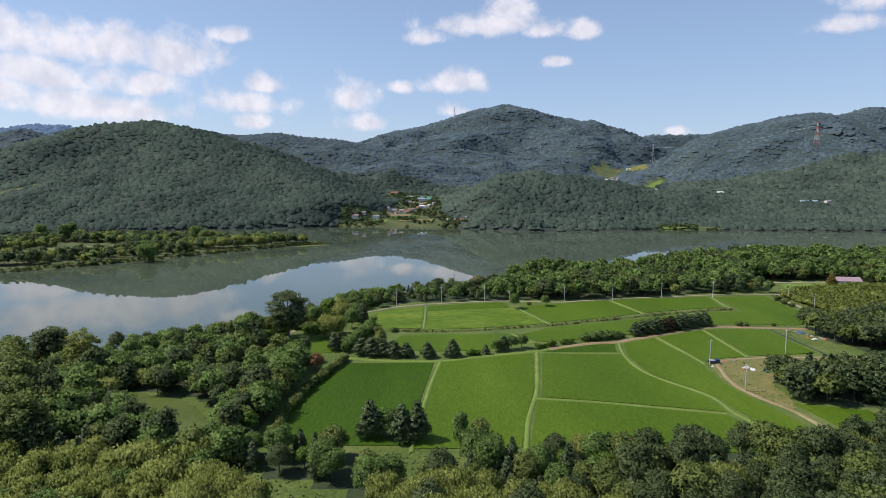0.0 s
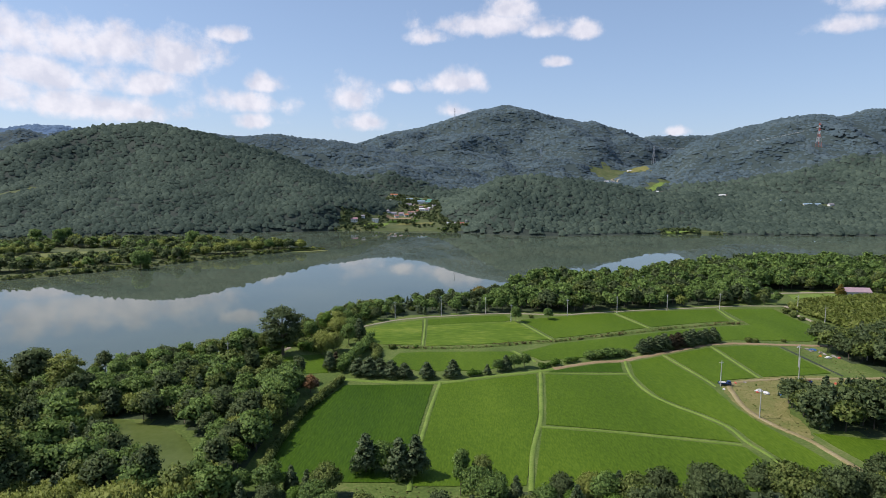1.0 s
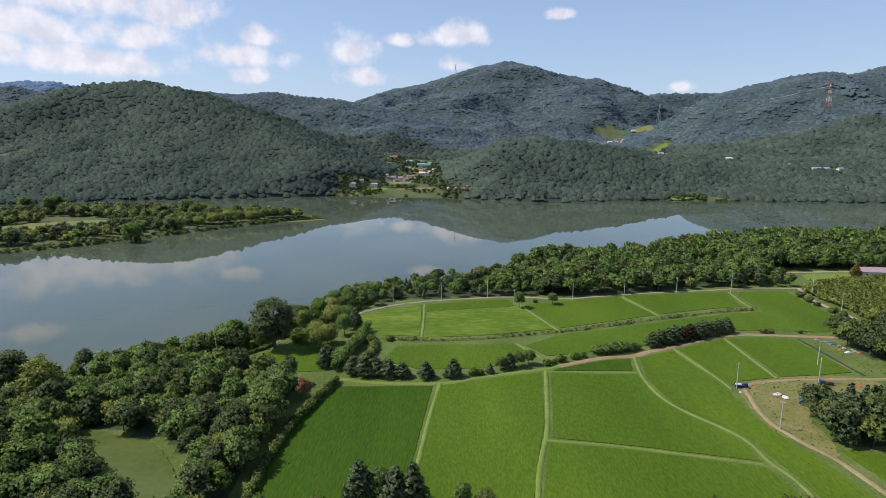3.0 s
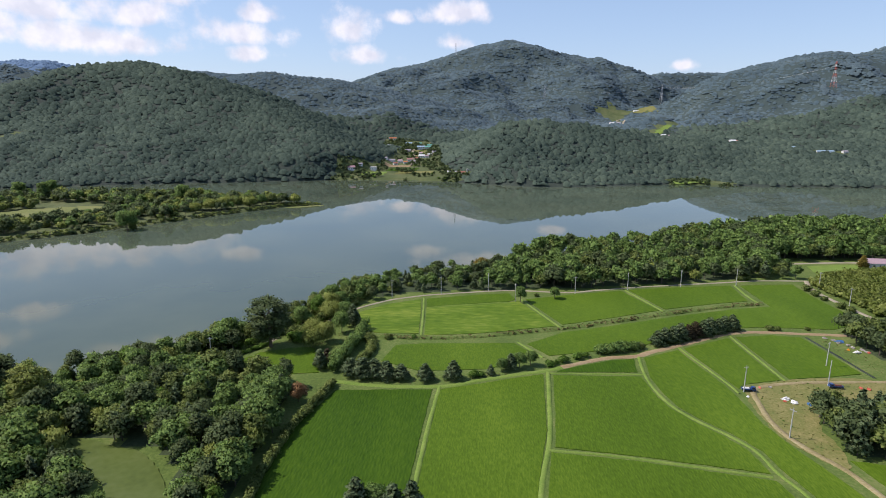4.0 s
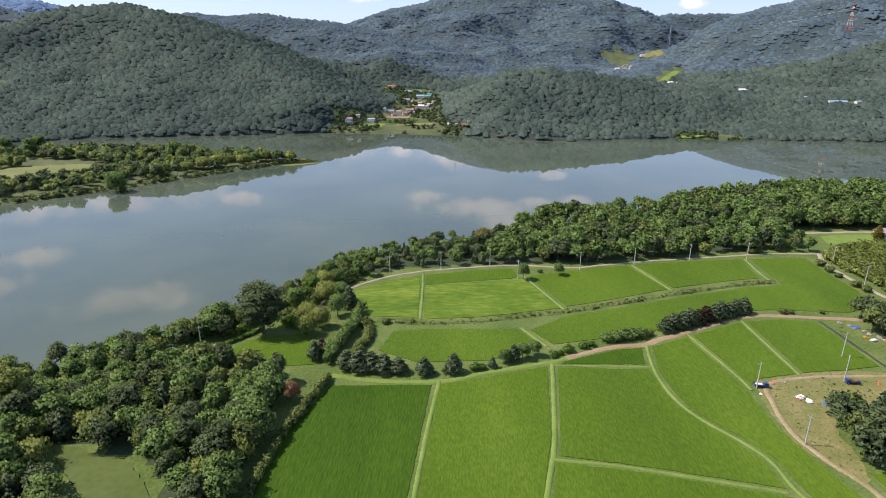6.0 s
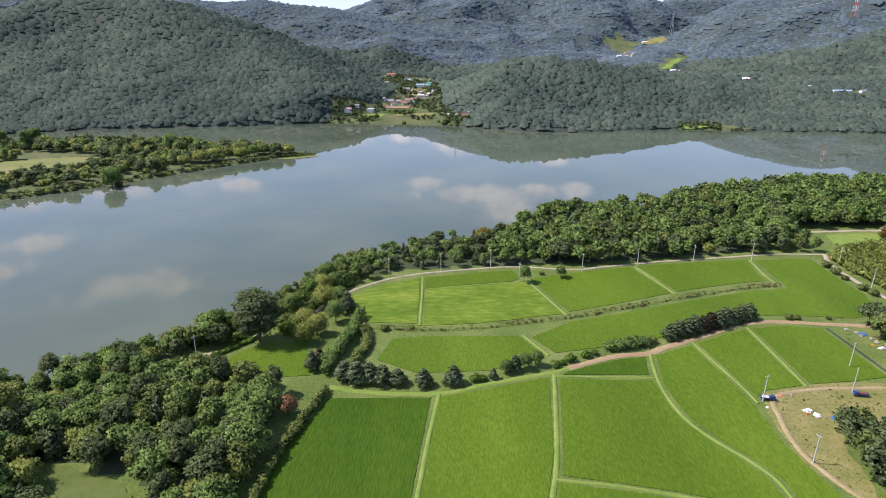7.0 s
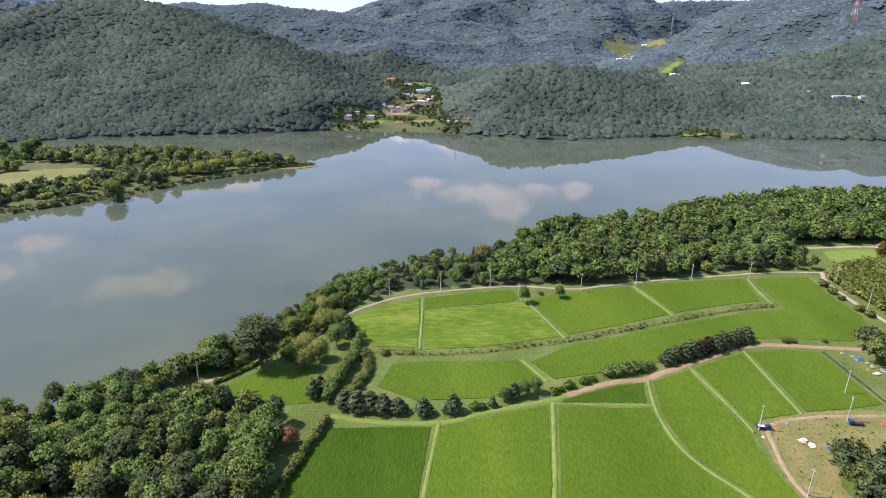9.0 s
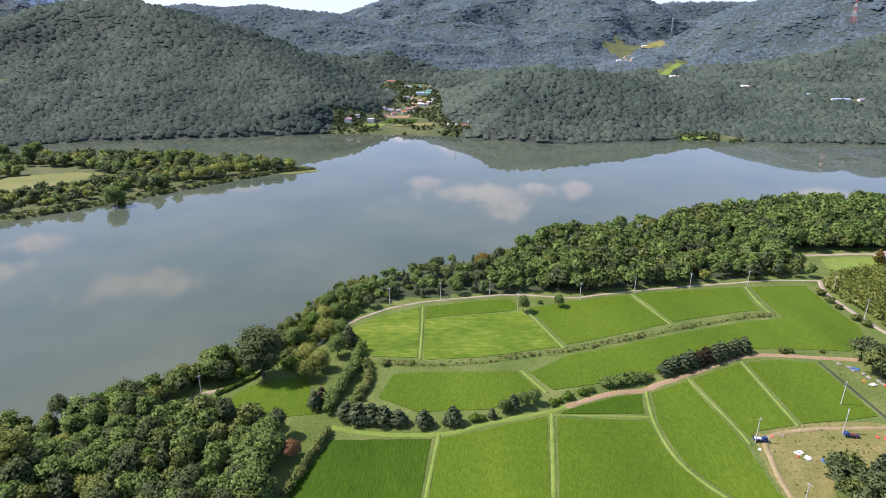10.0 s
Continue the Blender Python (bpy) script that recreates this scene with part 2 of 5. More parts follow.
_l.new(_g.outputs["Position"], _t.inputs["Vector"])
_l.new(_t.outputs["Fac"], _c.inputs["Fac"])
_l.new(_c.outputs[0], _b.inputs["Base Color"])
_w, _bp = _n.new("ShaderNodeTexNoise"), _n.new("ShaderNodeBump")
_w.inputs["Scale"].default_value, _w.inputs["Detail"].default_value = 0.5, 3.0
_bp.inputs["Strength"].default_value, _bp.inputs["Distance"].default_value = 0.03, 0.03
_l.new(_g.outputs["Position"], _w.inputs["Vector"])
_l.new(_w.outputs["Fac"], _bp.inputs["Height"])
_l.new(_bp.outputs[0], _b.inputs["Normal"])

# ---- mesh helpers ----
rng = np.random.default_rng(7)


def mesh_from(name, verts, faces_list, mats, normals=None, mat_index=None, smooth=False):
    """A mesh from numpy vertices and a list of (n, k) face arrays."""
    me = bpy.data.meshes.new(name)
    verts = np.asarray(verts, dtype=np.float32)
    loops = np.concatenate([f.ravel() for f in faces_list]).astype(np.int32)
    totals = np.concatenate([np.full(len(f), f.shape[1]) for f in faces_list]).astype(np.int32)
    starts = np.concatenate(([0], np.cumsum(totals)[:-1])).astype(np.int32)
    me.vertices.add(len(verts))
    me.vertices.foreach_set("co", verts.ravel())
    me.loops.add(len(loops))
    me.loops.foreach_set("vertex_index", loops)
    me.polygons.add(len(totals))
    me.polygons.foreach_set("loop_start", starts)
    me.polygons.foreach_set("loop_total", totals)
    for m in mats:
        me.materials.append(m)
    if mat_index is not None:
        me.polygons.foreach_set("material_index", np.asarray(mat_index, dtype=np.int32))
    if smooth or normals is not None:
        me.polygons.foreach_set("use_smooth", np.ones(len(totals), dtype=bool))
    me.update(calc_edges=True)
    if normals is not None:
        me.normals_split_custom_set_from_vertices(np.asarray(normals, dtype=np.float32))
    return me


def part(name, bm, mat, parent, label=""):
    """Links a bmesh as one mesh object under a thing or a part."""
    me = bpy.data.meshes.new(name)
    bm.to_mesh(me)
    bm.free()
    me.materials.append(mat)
    ob = new(name, me)
    ob.parent = parent
    if label:
        ob["label"] = label
    return ob


def hash2(ix, iy, seed):
    n = (ix.astype(np.int64) * 374761393 + iy.astype(np.int64) * 668265263 + seed * 1442695041) & 0x7FFFFFFF
    n = ((n ^ (n >> 13)) * 1274126177) & 0x7FFFFFFF
    return ((n ^ (n >> 16)) & 0xFFFF) / 65535.0


def vnoise(x, y, seed=0):
    x, y = np.asarray(x, float), np.asarray(y, float)
    ix, iy = np.floor(x), np.floor(y)
    fx, fy = x - ix, y - iy
    fx, fy = fx * fx * (3 - 2 * fx), fy * fy * (3 - 2 * fy)
    a, b = hash2(ix, iy, seed), hash2(ix + 1, iy, seed)
    c, d = hash2(ix, iy + 1, seed), hash2(ix + 1, iy + 1, seed)
    return (a + (b - a) * fx) * (1 - fy) + (c + (d - c) * fx) * fy


def fbm(x, y, octaves=4, seed=0):
    s, a, f = 0, 0.5, 1.0
    for o in range(octaves):
        s = s + a * vnoise(x * f, y * f, seed + o * 17)
        a, f = a * 0.5, f * 2.03
    return s


def smooth01(t):
    t = np.clip(t, 0, 1)
    return t * t * (3 - 2 * t)


# ---- plan ----
WATER_Z = -2.5
NEAR_SHORE = [(-4500, -600), (-1400, -300), (-700, 30), (-420, 130), (-250, 205), (-180, 245), (-150, 268), (-118, 290), (-103, 312), (-80, 355),
              (-64, 388), (-48, 405), (-18, 432), (28, 446), (52, 462), (80, 482), (128, 512), (200, 540), (255, 553), (322, 568), (424, 600),
              (600, 670), (900, 730), (1600, 760), (4500, 780)]
FAR_SHORE = [(-4500, 700), (-1500, 800), (-800, 880), (-620, 910), (-545, 945), (-419, 975), (-257, 1010), (-185, 1035), (-60, 1030), (14, 1010),
             (49, 985), (138, 940), (200, 938), (268, 952), (364, 980), (485, 955), (659, 942), (1200, 930), (4500, 900)]
ISLE_LOW = [(-1500, 130), (-900, 280), (-600, 380), (-400, 512), (-350, 553), (-315, 588), (-275, 632), (-234, 682), (-190, 728), (-146, 750)]
ISLE_UP = [(-1500, 600), (-900, 750), (-560, 795), (-400, 835), (-300, 812), (-194, 772), (-146, 754)]
# ridge lines of the hills: points and the fall of their flanks
RIDGES = [
    (0.36, [(-1500, 1450, 120), (-1129, 1500, 139), (-1041, 1500, 161), (-985, 1550, 182), (-907, 1600, 231), (-792, 1600, 239), (-672, 1550, 220), (-533, 1450, 175), (-394, 1350, 130), (-259, 1200, 79), (-202, 1110, 26)]),
    (0.30, [(-1560, 2300, 40), (-1330, 2300, 130), (-1150, 2300, 240), (-921, 2300, 267), (-778, 2300, 256), (-646, 2300, 267), (-515, 2300, 248), (-405, 2300, 239), (-306, 2300, 224), (-141, 2300, 187)]),
    (0.34, [(-600, 3400, 263), (-436, 3400, 292), (-240, 3400, 366), (52, 3400, 423), (246, 3400, 493), (359, 3400, 512), (472, 3400, 477), (700, 3400, 436), (896, 3400, 382), (1060, 3400, 324), (1222, 3400, 340), (1580, 3400, 343)]),
    (0.30, [(1115, 2400, 266), (1250, 2400, 309), (1408, 2400, 345), (1498, 2400, 354), (1591, 2400, 343), (1737, 2400, 374), (1789, 2400, 372), (2088, 2400, 394), (3500, 2300, 420)]),
    (0.34, [(20, 1090, 26), (76, 1200, 92), (200, 1250, 100), (321, 1250, 86), (442, 1250, 64), (624, 1260, 46), (951, 1270, 40), (1600, 1250, 50)]),
    (0.40, [(-3043, 3600, 360), (-2696, 3600, 394), (-2487, 3600, 420), (-2282, 3600, 414), (-2146, 3600, 385), (-1672, 3600, 250)]),
]


def along(x, line):
    xs, ys = zip(*line)
    return np.interp(x, xs, ys)


def tent(x, y):
    best = np.full(x.shape, -1e3)
    for slope, pts in RIDGES:
        for (ax, ay, az_), (bx, by, bz) in zip(pts, pts[1:]):
            dx, dy = bx - ax, by - ay
            t = np.clip(((x - ax) * dx + (y - ay) * dy) / (dx * dx + dy * dy), 0, 1)
            d = np.hypot(x - ax - t * dx, y - ay - t * dy)
            best = np.maximum(best, az_ + (bz - az_) * t - slope * np.maximum(0, np.sqrt(d * d + 900) - 30))
    return best


def ridge_gap(x, y):
    """Metres to the nearest crest."""
    best = np.full(x.shape, 1e5)
    for slope, pts in RIDGES:
        for (ax, ay, az_), (bx, by, bz) in zip(pts, pts[1:]):
            dx, dy = bx - ax, by - ay
            t = np.clip(((x - ax) * dx + (y - ay) * dy) / (dx * dx + dy * dy), 0, 1)
            best = np.minimum(best, np.hypot(x - ax - t * dx, y - ay - t * dy))
    return best


def ground_z(x, y):
    x, y = np.asarray(x, float), np.asarray(y, float)
    near = along(x, NEAR_SHORE) + 5 * (fbm(x / 30, y / 30, 3, 3) - 0.45)
    h = -6 + 6.0 * smooth01((near - y) / 9 + 0.55)
    rough = (fbm(x / 40, y / 40, 3, 9) - 0.45) * 0.8
    h = h + np.where(y < near - 8, rough * smooth01(np.maximum((172 - y) / 20, (-52 - x) / 15)), 0)
    isle = np.minimum(y - along(x, ISLE_LOW), along(x, ISLE_UP) - y)
    isle = np.where(x < -146, np.minimum(isle, (-146 - x) * 0.35), -50) + 6 * (fbm(x / 35, y / 35, 3, 5) - 0.45)
    h = np.maximum(h, -6 + 5.2 * smooth01(isle / 14 + 0.5) + np.where(isle > 6, (fbm(x / 60, y / 60, 2, 8) - 0.2) * 1.0, 0))
    far = y - along(x, FAR_SHORE) + 10 * (fbm(x / 50, y / 50, 3, 6) - 0.45)
    spur = (fbm(x / 330, y / 330, 4, 21) - 0.47)
    folds = (fbm(x / 95, y / 95, 3, 33) - 0.45) * 22 * smooth01(far / 90)
    base = 0.13 * np.clip(far, 0, 420) + 0.03 * np.maximum(far - 420, 0)
    ridge = tent(x, y)
    hills = np.maximum(ridge, base)
    crest = smooth01((np.maximum(0, ridge_gap(x, y)) - 40) / 260)
    hills = hills + (spur * 1.5 - 0.2) * crest * np.minimum(150, hills * 0.75) - 6 + folds * (0.25 + 0.75 * crest)
    # the village valley
    vd = np.maximum(0, np.abs(x - np.interp(y, [1000, 1060, 1150, 1300, 1500], [-75, -75, -50, -40, -50])) - np.interp(y, [1000, 1060, 1110, 1200, 1400], [125, 115, 50, 42, 30]))
    hills = np.where(y < 1700, np.minimum(hills, 0.1 * np.maximum(far, 0) + 0.5 * vd), hills)
    hills = np.minimum(hills, 0.62 * np.maximum(far, 0) + 0.5)
    hf = np.where(far > -14, -6 + 6.0 * smooth01(far / 10 + 0.5) + np.where(far > 0, np.maximum(hills, 0.3), 0), -6)
    return np.maximum(h, hf)


def grid_axis(pieces):
    out = []
    for a, b, s in pieces:
        out.append(np.arange(a, b, s))
    return np.concatenate(out + [np.array([pieces[-1][1]])])


gx = grid_axis([(-4600, -1300, 70), (-1300, -300, 16), (-300, 300, 5), (300, 1300, 16), (1300, 4600, 70)])
gy = grid_axis([(-900, 60, 60), (60, 620, 5), (620, 1100, 8), (1100, 1700, 16), (1700, 4900, 40)])
X, Y = np.meshgrid(gx, gy)
Z = ground_z(X, Y)
nx, ny = len(gx), len(gy)
i0 = (np.arange(ny - 1)[:, None] * nx + np.arange(nx - 1)[None]).ravel()
ground = new("ground", mesh_from("ground", np.stack([X.ravel(), Y.ravel(), Z.ravel()], 1), [np.stack([i0, i0 + 1, i0 + nx + 1, i0 + nx], 1)], [M_GROUND], smooth=True))
tagged(ground, "grassy green ground rising into wooded hills", "ground", kind="structure")
water = new("water", mesh_from("water", [(-4600, -900, WATER_Z), (4600, -900, WATER_Z), (4600, 1300, WATER_Z), (-4600, 1300, WATER_Z)], [np.array([[0, 1, 2, 3]])], [M_WATER]))
tagged(water, "calm grey-green lake mirroring hills and clouds", "lake", kind="structure")


def inside(px, py, poly):
    """Whether points lie in a polygon."""
    res = np.zeros(np.shape(px), bool)
    n = len(poly)
    for i in range(n):
        (x1, y1), (x2, y2) = poly[i], poly[(i + 1) % n]
        cross = ((y1 > py) != (y2 > py)) & (px < (x2 - x1) * (py - y1) / (y2 - y1 + 1e-9) + x1)
        res ^= cross
    return res


def curve_points(line, step=3.0):
    """A smooth line through the points."""
    pts = np.array(line, float)
    ext = np.vstack([2 * pts[0] - pts[1], pts, 2 * pts[-1] - pts[-2]])
    out = []
    for i in range(1, len(ext) - 2):
        p0, p1, p2, p3 = ext[i - 1:i + 3]
        k = max(1, int(np.hypot(*(p2 - p1)) / step))
        for t in np.arange(k) / k:
            out.append(0.5 * ((2 * p1) + (-p0 + p2) * t + (2 * p0 - 5 * p1 + 4 * p2 - p3) * t * t + (-p0 + 3 * p1 - 3 * p2 + p3) * t ** 3))
    out.append(pts[-1])
    return np.array(out)


def strip(name, line, width, z, mat, label, category, crown=0.12, step=2.5):
    """A lane or bund: a low crowned strip with uneven edges."""
    c = curve_points(line, step)
    d = np.gradient(c, axis=0)
    d /= np.linalg.norm(d, axis=1)[:, None] + 1e-9
    nrm = np.stack([-d[:, 1], d[:, 0]], 1)
    rows = []
    for s, dz in ((-1, -0.35), (-0.8, 0.0), (0, crown), (0.8, 0.0), (1, -0.35)):
        w = width / 2 * s * (1 + 0.35 * (rng.random(len(c)) - 0.5))
        p = c + nrm * w[:, None]
        rows.append(np.column_stack([p, np.maximum(ground_z(p[:, 0], p[:, 1]), -1.0) + z + dz + 0.02 * rng.random(len(c))]))
    v = np.concatenate(rows)
    n = len(c)
    f = [np.stack([np.arange(n - 1) + r * n, np.arange(n - 1) + r * n + 1, np.arange(n - 1) + (r + 1) * n + 1, np.arange(n - 1) + (r + 1) * n], 1)[:, ::-1] for r in range(4)]
    ob = new(name, mesh_from(name, v, [np.concatenate(f)], [mat], smooth=True))
    return tagged(ob, label, category, kind="structure")


def field(poly, mat, label, height=0.16, name="rice_field"):
    """A standing crop: a body with soft uneven edge and a finely uneven top."""
    q = np.array(poly, float)
    # straight sides: resample the polygon itself
    side = []
    for a, b in zip(q, np.roll(q, -1, 0)):
        k = max(1, int(np.hypot(*(b - a)) / 2.0))
        side += [a + (b - a) * t for t in np.arange(k) / k]
    side = np.array(side) + (rng.random((len(side), 2)) - 0.5) * 0.35
    bm = bmesh.new()
    top = [bm.verts.new((x, y, height + 0.08 * rng.random())) for x, y in side]
    bm.faces.new(top)
    low = [bm.verts.new((x, y, -0.4)) for x, y in side]
    n = len(top)
    for i in range(n):
        bm.faces.new((top[i], low[i], low[(i + 1) % n], top[(i + 1) % n]))
    bmesh.ops.triangulate(bm, faces=[f for f in bm.faces if len(f.verts) > 4])
    bmesh.ops.recalc_face_normals(bm, faces=bm.faces)
    me = bpy.data.meshes.new(name)
    bm.to_mesh(me)
    bm.free()
    me.materials.append(mat)
    return tagged(new(name, me), label, "rice field", group="rice fields", kind="structure")


DEEP, MID, PALE = "deep green rice paddy in dense rows", "bright green rice paddy with faint rows", "yellowish light green rice paddy with streaks"
FIELDS = [
    ([(-42, 250), (-4, 251), (-7, 222), (-10, 188), (-11, 170), (-52, 170), (-54, 196), (-51, 222)], M_RICE_DEEP, DEEP),
    ([(-1, 251), (15, 256), (29, 261), (42, 265), (36, 221), (28, 189), (24, 168), (-9, 168), (-7, 190), (-4, 222)], M_RICE, MID),
    ([(50, 269), (64, 275), (74, 279), (85, 281), (82, 267), (48, 267)], M_RICE_DEEP, DEEP),
    ([(46, 264), (82.3, 263), (82.3, 249), (83.8, 238), (88, 228), (95, 217), (99, 208), (99.5, 196), (58, 206), (37, 210), (41, 232)], M_RICE, MID),
    ([(35, 207), (58, 203), (99, 192.5), (101, 176), (99, 165), (26, 166)], M_RICE, MID),
    ([(90, 282), (108.5, 291), (110.5, 275), (113, 257), (113.5, 246), (112.5, 225), (115, 208), (119, 191), (121, 176), (106.5, 174), (106, 186), (104, 197), (103.5, 208), (99, 218), (92, 228.5), (87.5, 238), (86, 249), (86, 263)], M_RICE, MID),
    ([(112, 293), (139, 306), (138.5, 282), (138.5, 260), (121, 256), (117.5, 252), (114.5, 274)], M_RICE, MID),
    ([(143, 307), (160, 310), (175, 307), (176, 266), (160, 263), (142.5, 261)], M_RICE, MID),
    ([(-49, 339), (-33, 356), (-13, 366), (-12, 340), (-12, 311), (-34, 312), (-43, 322)], M_RICE_LIGHT, PALE),
    ([(-9.5, 367), (20, 375), (40, 378), (43, 366), (38, 362), (5, 355.5), (-9, 352)], M_RICE, MID),
    ([(-9, 350), (5, 353.5), (38, 360), (44, 364), (58, 322), (32, 315), (15, 311), (-9, 309)], M_RICE_LIGHT, PALE),
    ([(48.5, 366), (75, 375), (110, 384), (120, 347), (91, 335), (62, 324)], M_RICE, MID),
    ([(115, 385.5), (144, 391), (183, 396), (178, 364), (161, 360.5), (124, 349)], M_RICE, MID),
    ([(-27, 278), (-22, 296), (-10, 298), (34, 299), (42, 284), (20, 270), (-10, 268)], M_RICE, MID),
    ([(40, 298), (60, 313), (91, 324), (125, 337), (161, 349), (186, 354), (189, 396), (224, 399), (221, 372), (221, 345), (213, 325), (198, 318), (178, 320),
      (160, 321), (135, 317), (112, 306), (90, 294), (64, 288), (48, 284)], M_RICE, MID),
    ([(-91, 275), (-83, 287), (-70, 292), (-60, 294), (-56, 280), (-52, 266), (-76, 263)], M_RICE, "bright green meadow beside the big tree"),
    ([(128, 203), (150, 197), (154, 180), (132, 176), (129.5, 190)], M_RICE, MID),
]
for poly, mat, label in FIELDS:
    field(poly, mat, label)

TRACK = [(-43, 258), (-31, 255), (-18, 253.5), (2, 254), (15, 259), (29, 264), (44, 268.5), (51, 272), (64, 278), (74, 282), (87, 284), (96, 289), (112, 297), (135, 309), (148, 313.5), (162, 314), (178, 312), (197, 310), (215, 308)]
strip("track", TRACK[:8], 3.0, 0.12, M_BUND, "grassy farm track between paddies", "track")
strip("track", TRACK[7:], 3.6, 0.14, M_DIRT, "reddish bare earth farm track", "track")
ROAD_UP = [(-62, 322), (-54, 341), (-34, 362), (-17, 371), (-1, 376), (40, 384), (75, 380), (92, 384), (115, 390), (144, 396), (178, 402), (206, 407), (238, 407)]
strip("lane", ROAD_UP, 2.0, 0.18, M_TRACK, "pale gravel lane along the woodland edge", "lane")
strip("lane", [(238, 407), (231, 390), (229, 371), (230, 337), (236, 310)], 3.2, 0.2, M_TRACK, "pale gravel lane past the bamboo", "lane")
strip("lane", [(-113, 258), (-109, 269), (-104, 279), (-93, 285), (-85, 295), (-80, 306)], 2.6, 0.3, M_TRACK, "pale shore path", "lane")
for line, w in (([(-1, 254), (-3, 238), (-5, 221), (-8, 189), (-9.5, 165)], 2.0), ([(44.5, 267), (40, 238), (36, 215), (29, 189), (25, 165)], 2.2),
                ([(45, 266), (64, 265.5), (84, 265)], 1.5), ([(88, 283), (86, 274), (84.2, 262), (84, 249), (85.6, 238), (90, 228), (97, 217.5), (101.3, 208), (101.8, 196), (104, 186), (104, 172)], 1.8),
                ([(34, 208.5), (58, 204.5), (99, 194.2)], 1.6), ([(110, 294), (112.5, 276), (115.2, 257), (115.6, 248)], 1.5), ([(141, 308), (140.5, 282), (140, 259)], 1.6),
                ([(-11, 368), (-10.5, 340), (-10.5, 309)], 1.7), ([(-9, 351), (5, 354.5), (38, 361)], 1.3), ([(46, 366), (53, 343), (60, 320)], 1.7),
                ([(113, 385), (122, 345)], 1.7), ([(186, 396), (183, 375), (182, 358)], 2.0), ([(36, 300), (45, 282)], 1.8)):
    strip("bund", line, w * 0.9, 0.14, M_BUND, "pale grassy bund between paddies", "bund", 0.22)
strip("bank", [(-38, 308), (-11, 305), (15, 307), (32, 311), (60, 318), (91, 329), (125, 342), (161, 354), (183, 358)], 4.5, 0.2, M_GROUND, "weedy terrace bank below upper paddies", "bank", 0.8)
strip("ditch", [(177.5, 308), (178, 286), (178.5, 262)], 1.3, 0.15, material("ditch_lining", [(0.02, 0.025, 0.025), (0.035, 0.04, 0.04)], 0.3, 2, 0.6), "dark lined irrigation ditch", "ditch", -0.2)
strip("track", [(215, 262), (190, 259), (160, 258), (141, 257), (124, 252), (119, 240), (116, 222), (119, 208), (123.5, 197), (125, 186), (127, 172)], 2.4, 0.22, M_TAN, "bare earth track beside the farmyard", "track")


def flat_patch(name, poly, z, mat, label, category):
    """A level patch with an uneven outline and a low skirt."""
    c = curve_points(list(poly) + [poly[0]], 2.0)[:-1]
    c = c + (rng.random(c.shape) - 0.5) * 0.9
    bm = bmesh.new()
    top = [bm.verts.new((x, y, z)) for x, y in c]
    face = bm.faces.new(top)
    low = [bm.verts.new((x + 0.3 * math.sin(y), y, z - 0.6)) for x, y in c]
    for k in range(len(c)):
        bm.faces.new((top[k], low[k], low[(k + 1) % len(c)], top[(k + 1) % len(c)]))
    bmesh.ops.triangulate(bm, faces=[face])
    bmesh.ops.recalc_face_normals(bm, faces=bm.faces)
    me = bpy.data.meshes.new(name)
    bm.to_mesh(me)
    bm.free()
    me.materials.append(mat)
    return tagged(new(name, me), label, category, kind="structure")


YARD = [(120, 254), (141, 260), (160, 262), (178, 258), (178, 233), (150, 233), (138, 232), (131, 222), (130, 212), (124, 198), (115, 214), (115, 235)]
flat_patch("farmyard", YARD, 0.1, M_LOT, "dry weedy farmyard of bare earth", "farmyard")
POND = [(-124, 214), (-116, 213), (-105, 209), (-96, 206), (-84, 194), (-74, 178), (-73, 166), (-82, 168), (-92, 181), (-102, 192), (-116, 205)]
flat_patch("pond", POND, 0.45, M_POND, "still green pond among the trees", "pond")

# ---- trees ----


def limb(a, b, r0, r1, sides=6, bend=0.0):
    """Vertices and faces of a tapered, slightly bent branch."""
    a, b = np.array(a, float), np.array(b, float)
    ax = (b - a) / (np.linalg.norm(b - a) + 1e-9)
    u = np.cross(ax, (0.3, 0.9, 0.1) if abs(ax[2]) > 0.9 else (0, 0, 1))
    u /= np.linalg.norm(u)
    w = np.cross(ax, u)
    ang = np.arange(sides) / sides * 2 * np.pi
    rings = []
    for t in (0, 0.5, 1):
        c = a + (b - a) * t + u * bend * np.sin(np.pi * t)
        r = r0 + (r1 - r0) * t
        rings.append(c + r * (np.cos(ang)[:, None] * u + np.sin(ang)[:, None] * w))
    v = np.concatenate(rings)
    k = np.arange(sides)
    k2 = (k + 1) % sides
    f = np.concatenate([np.stack([k + o, k2 + o, k2 + o + sides, k + o + sides], 1) for o in (0, sides)])
    return v, f


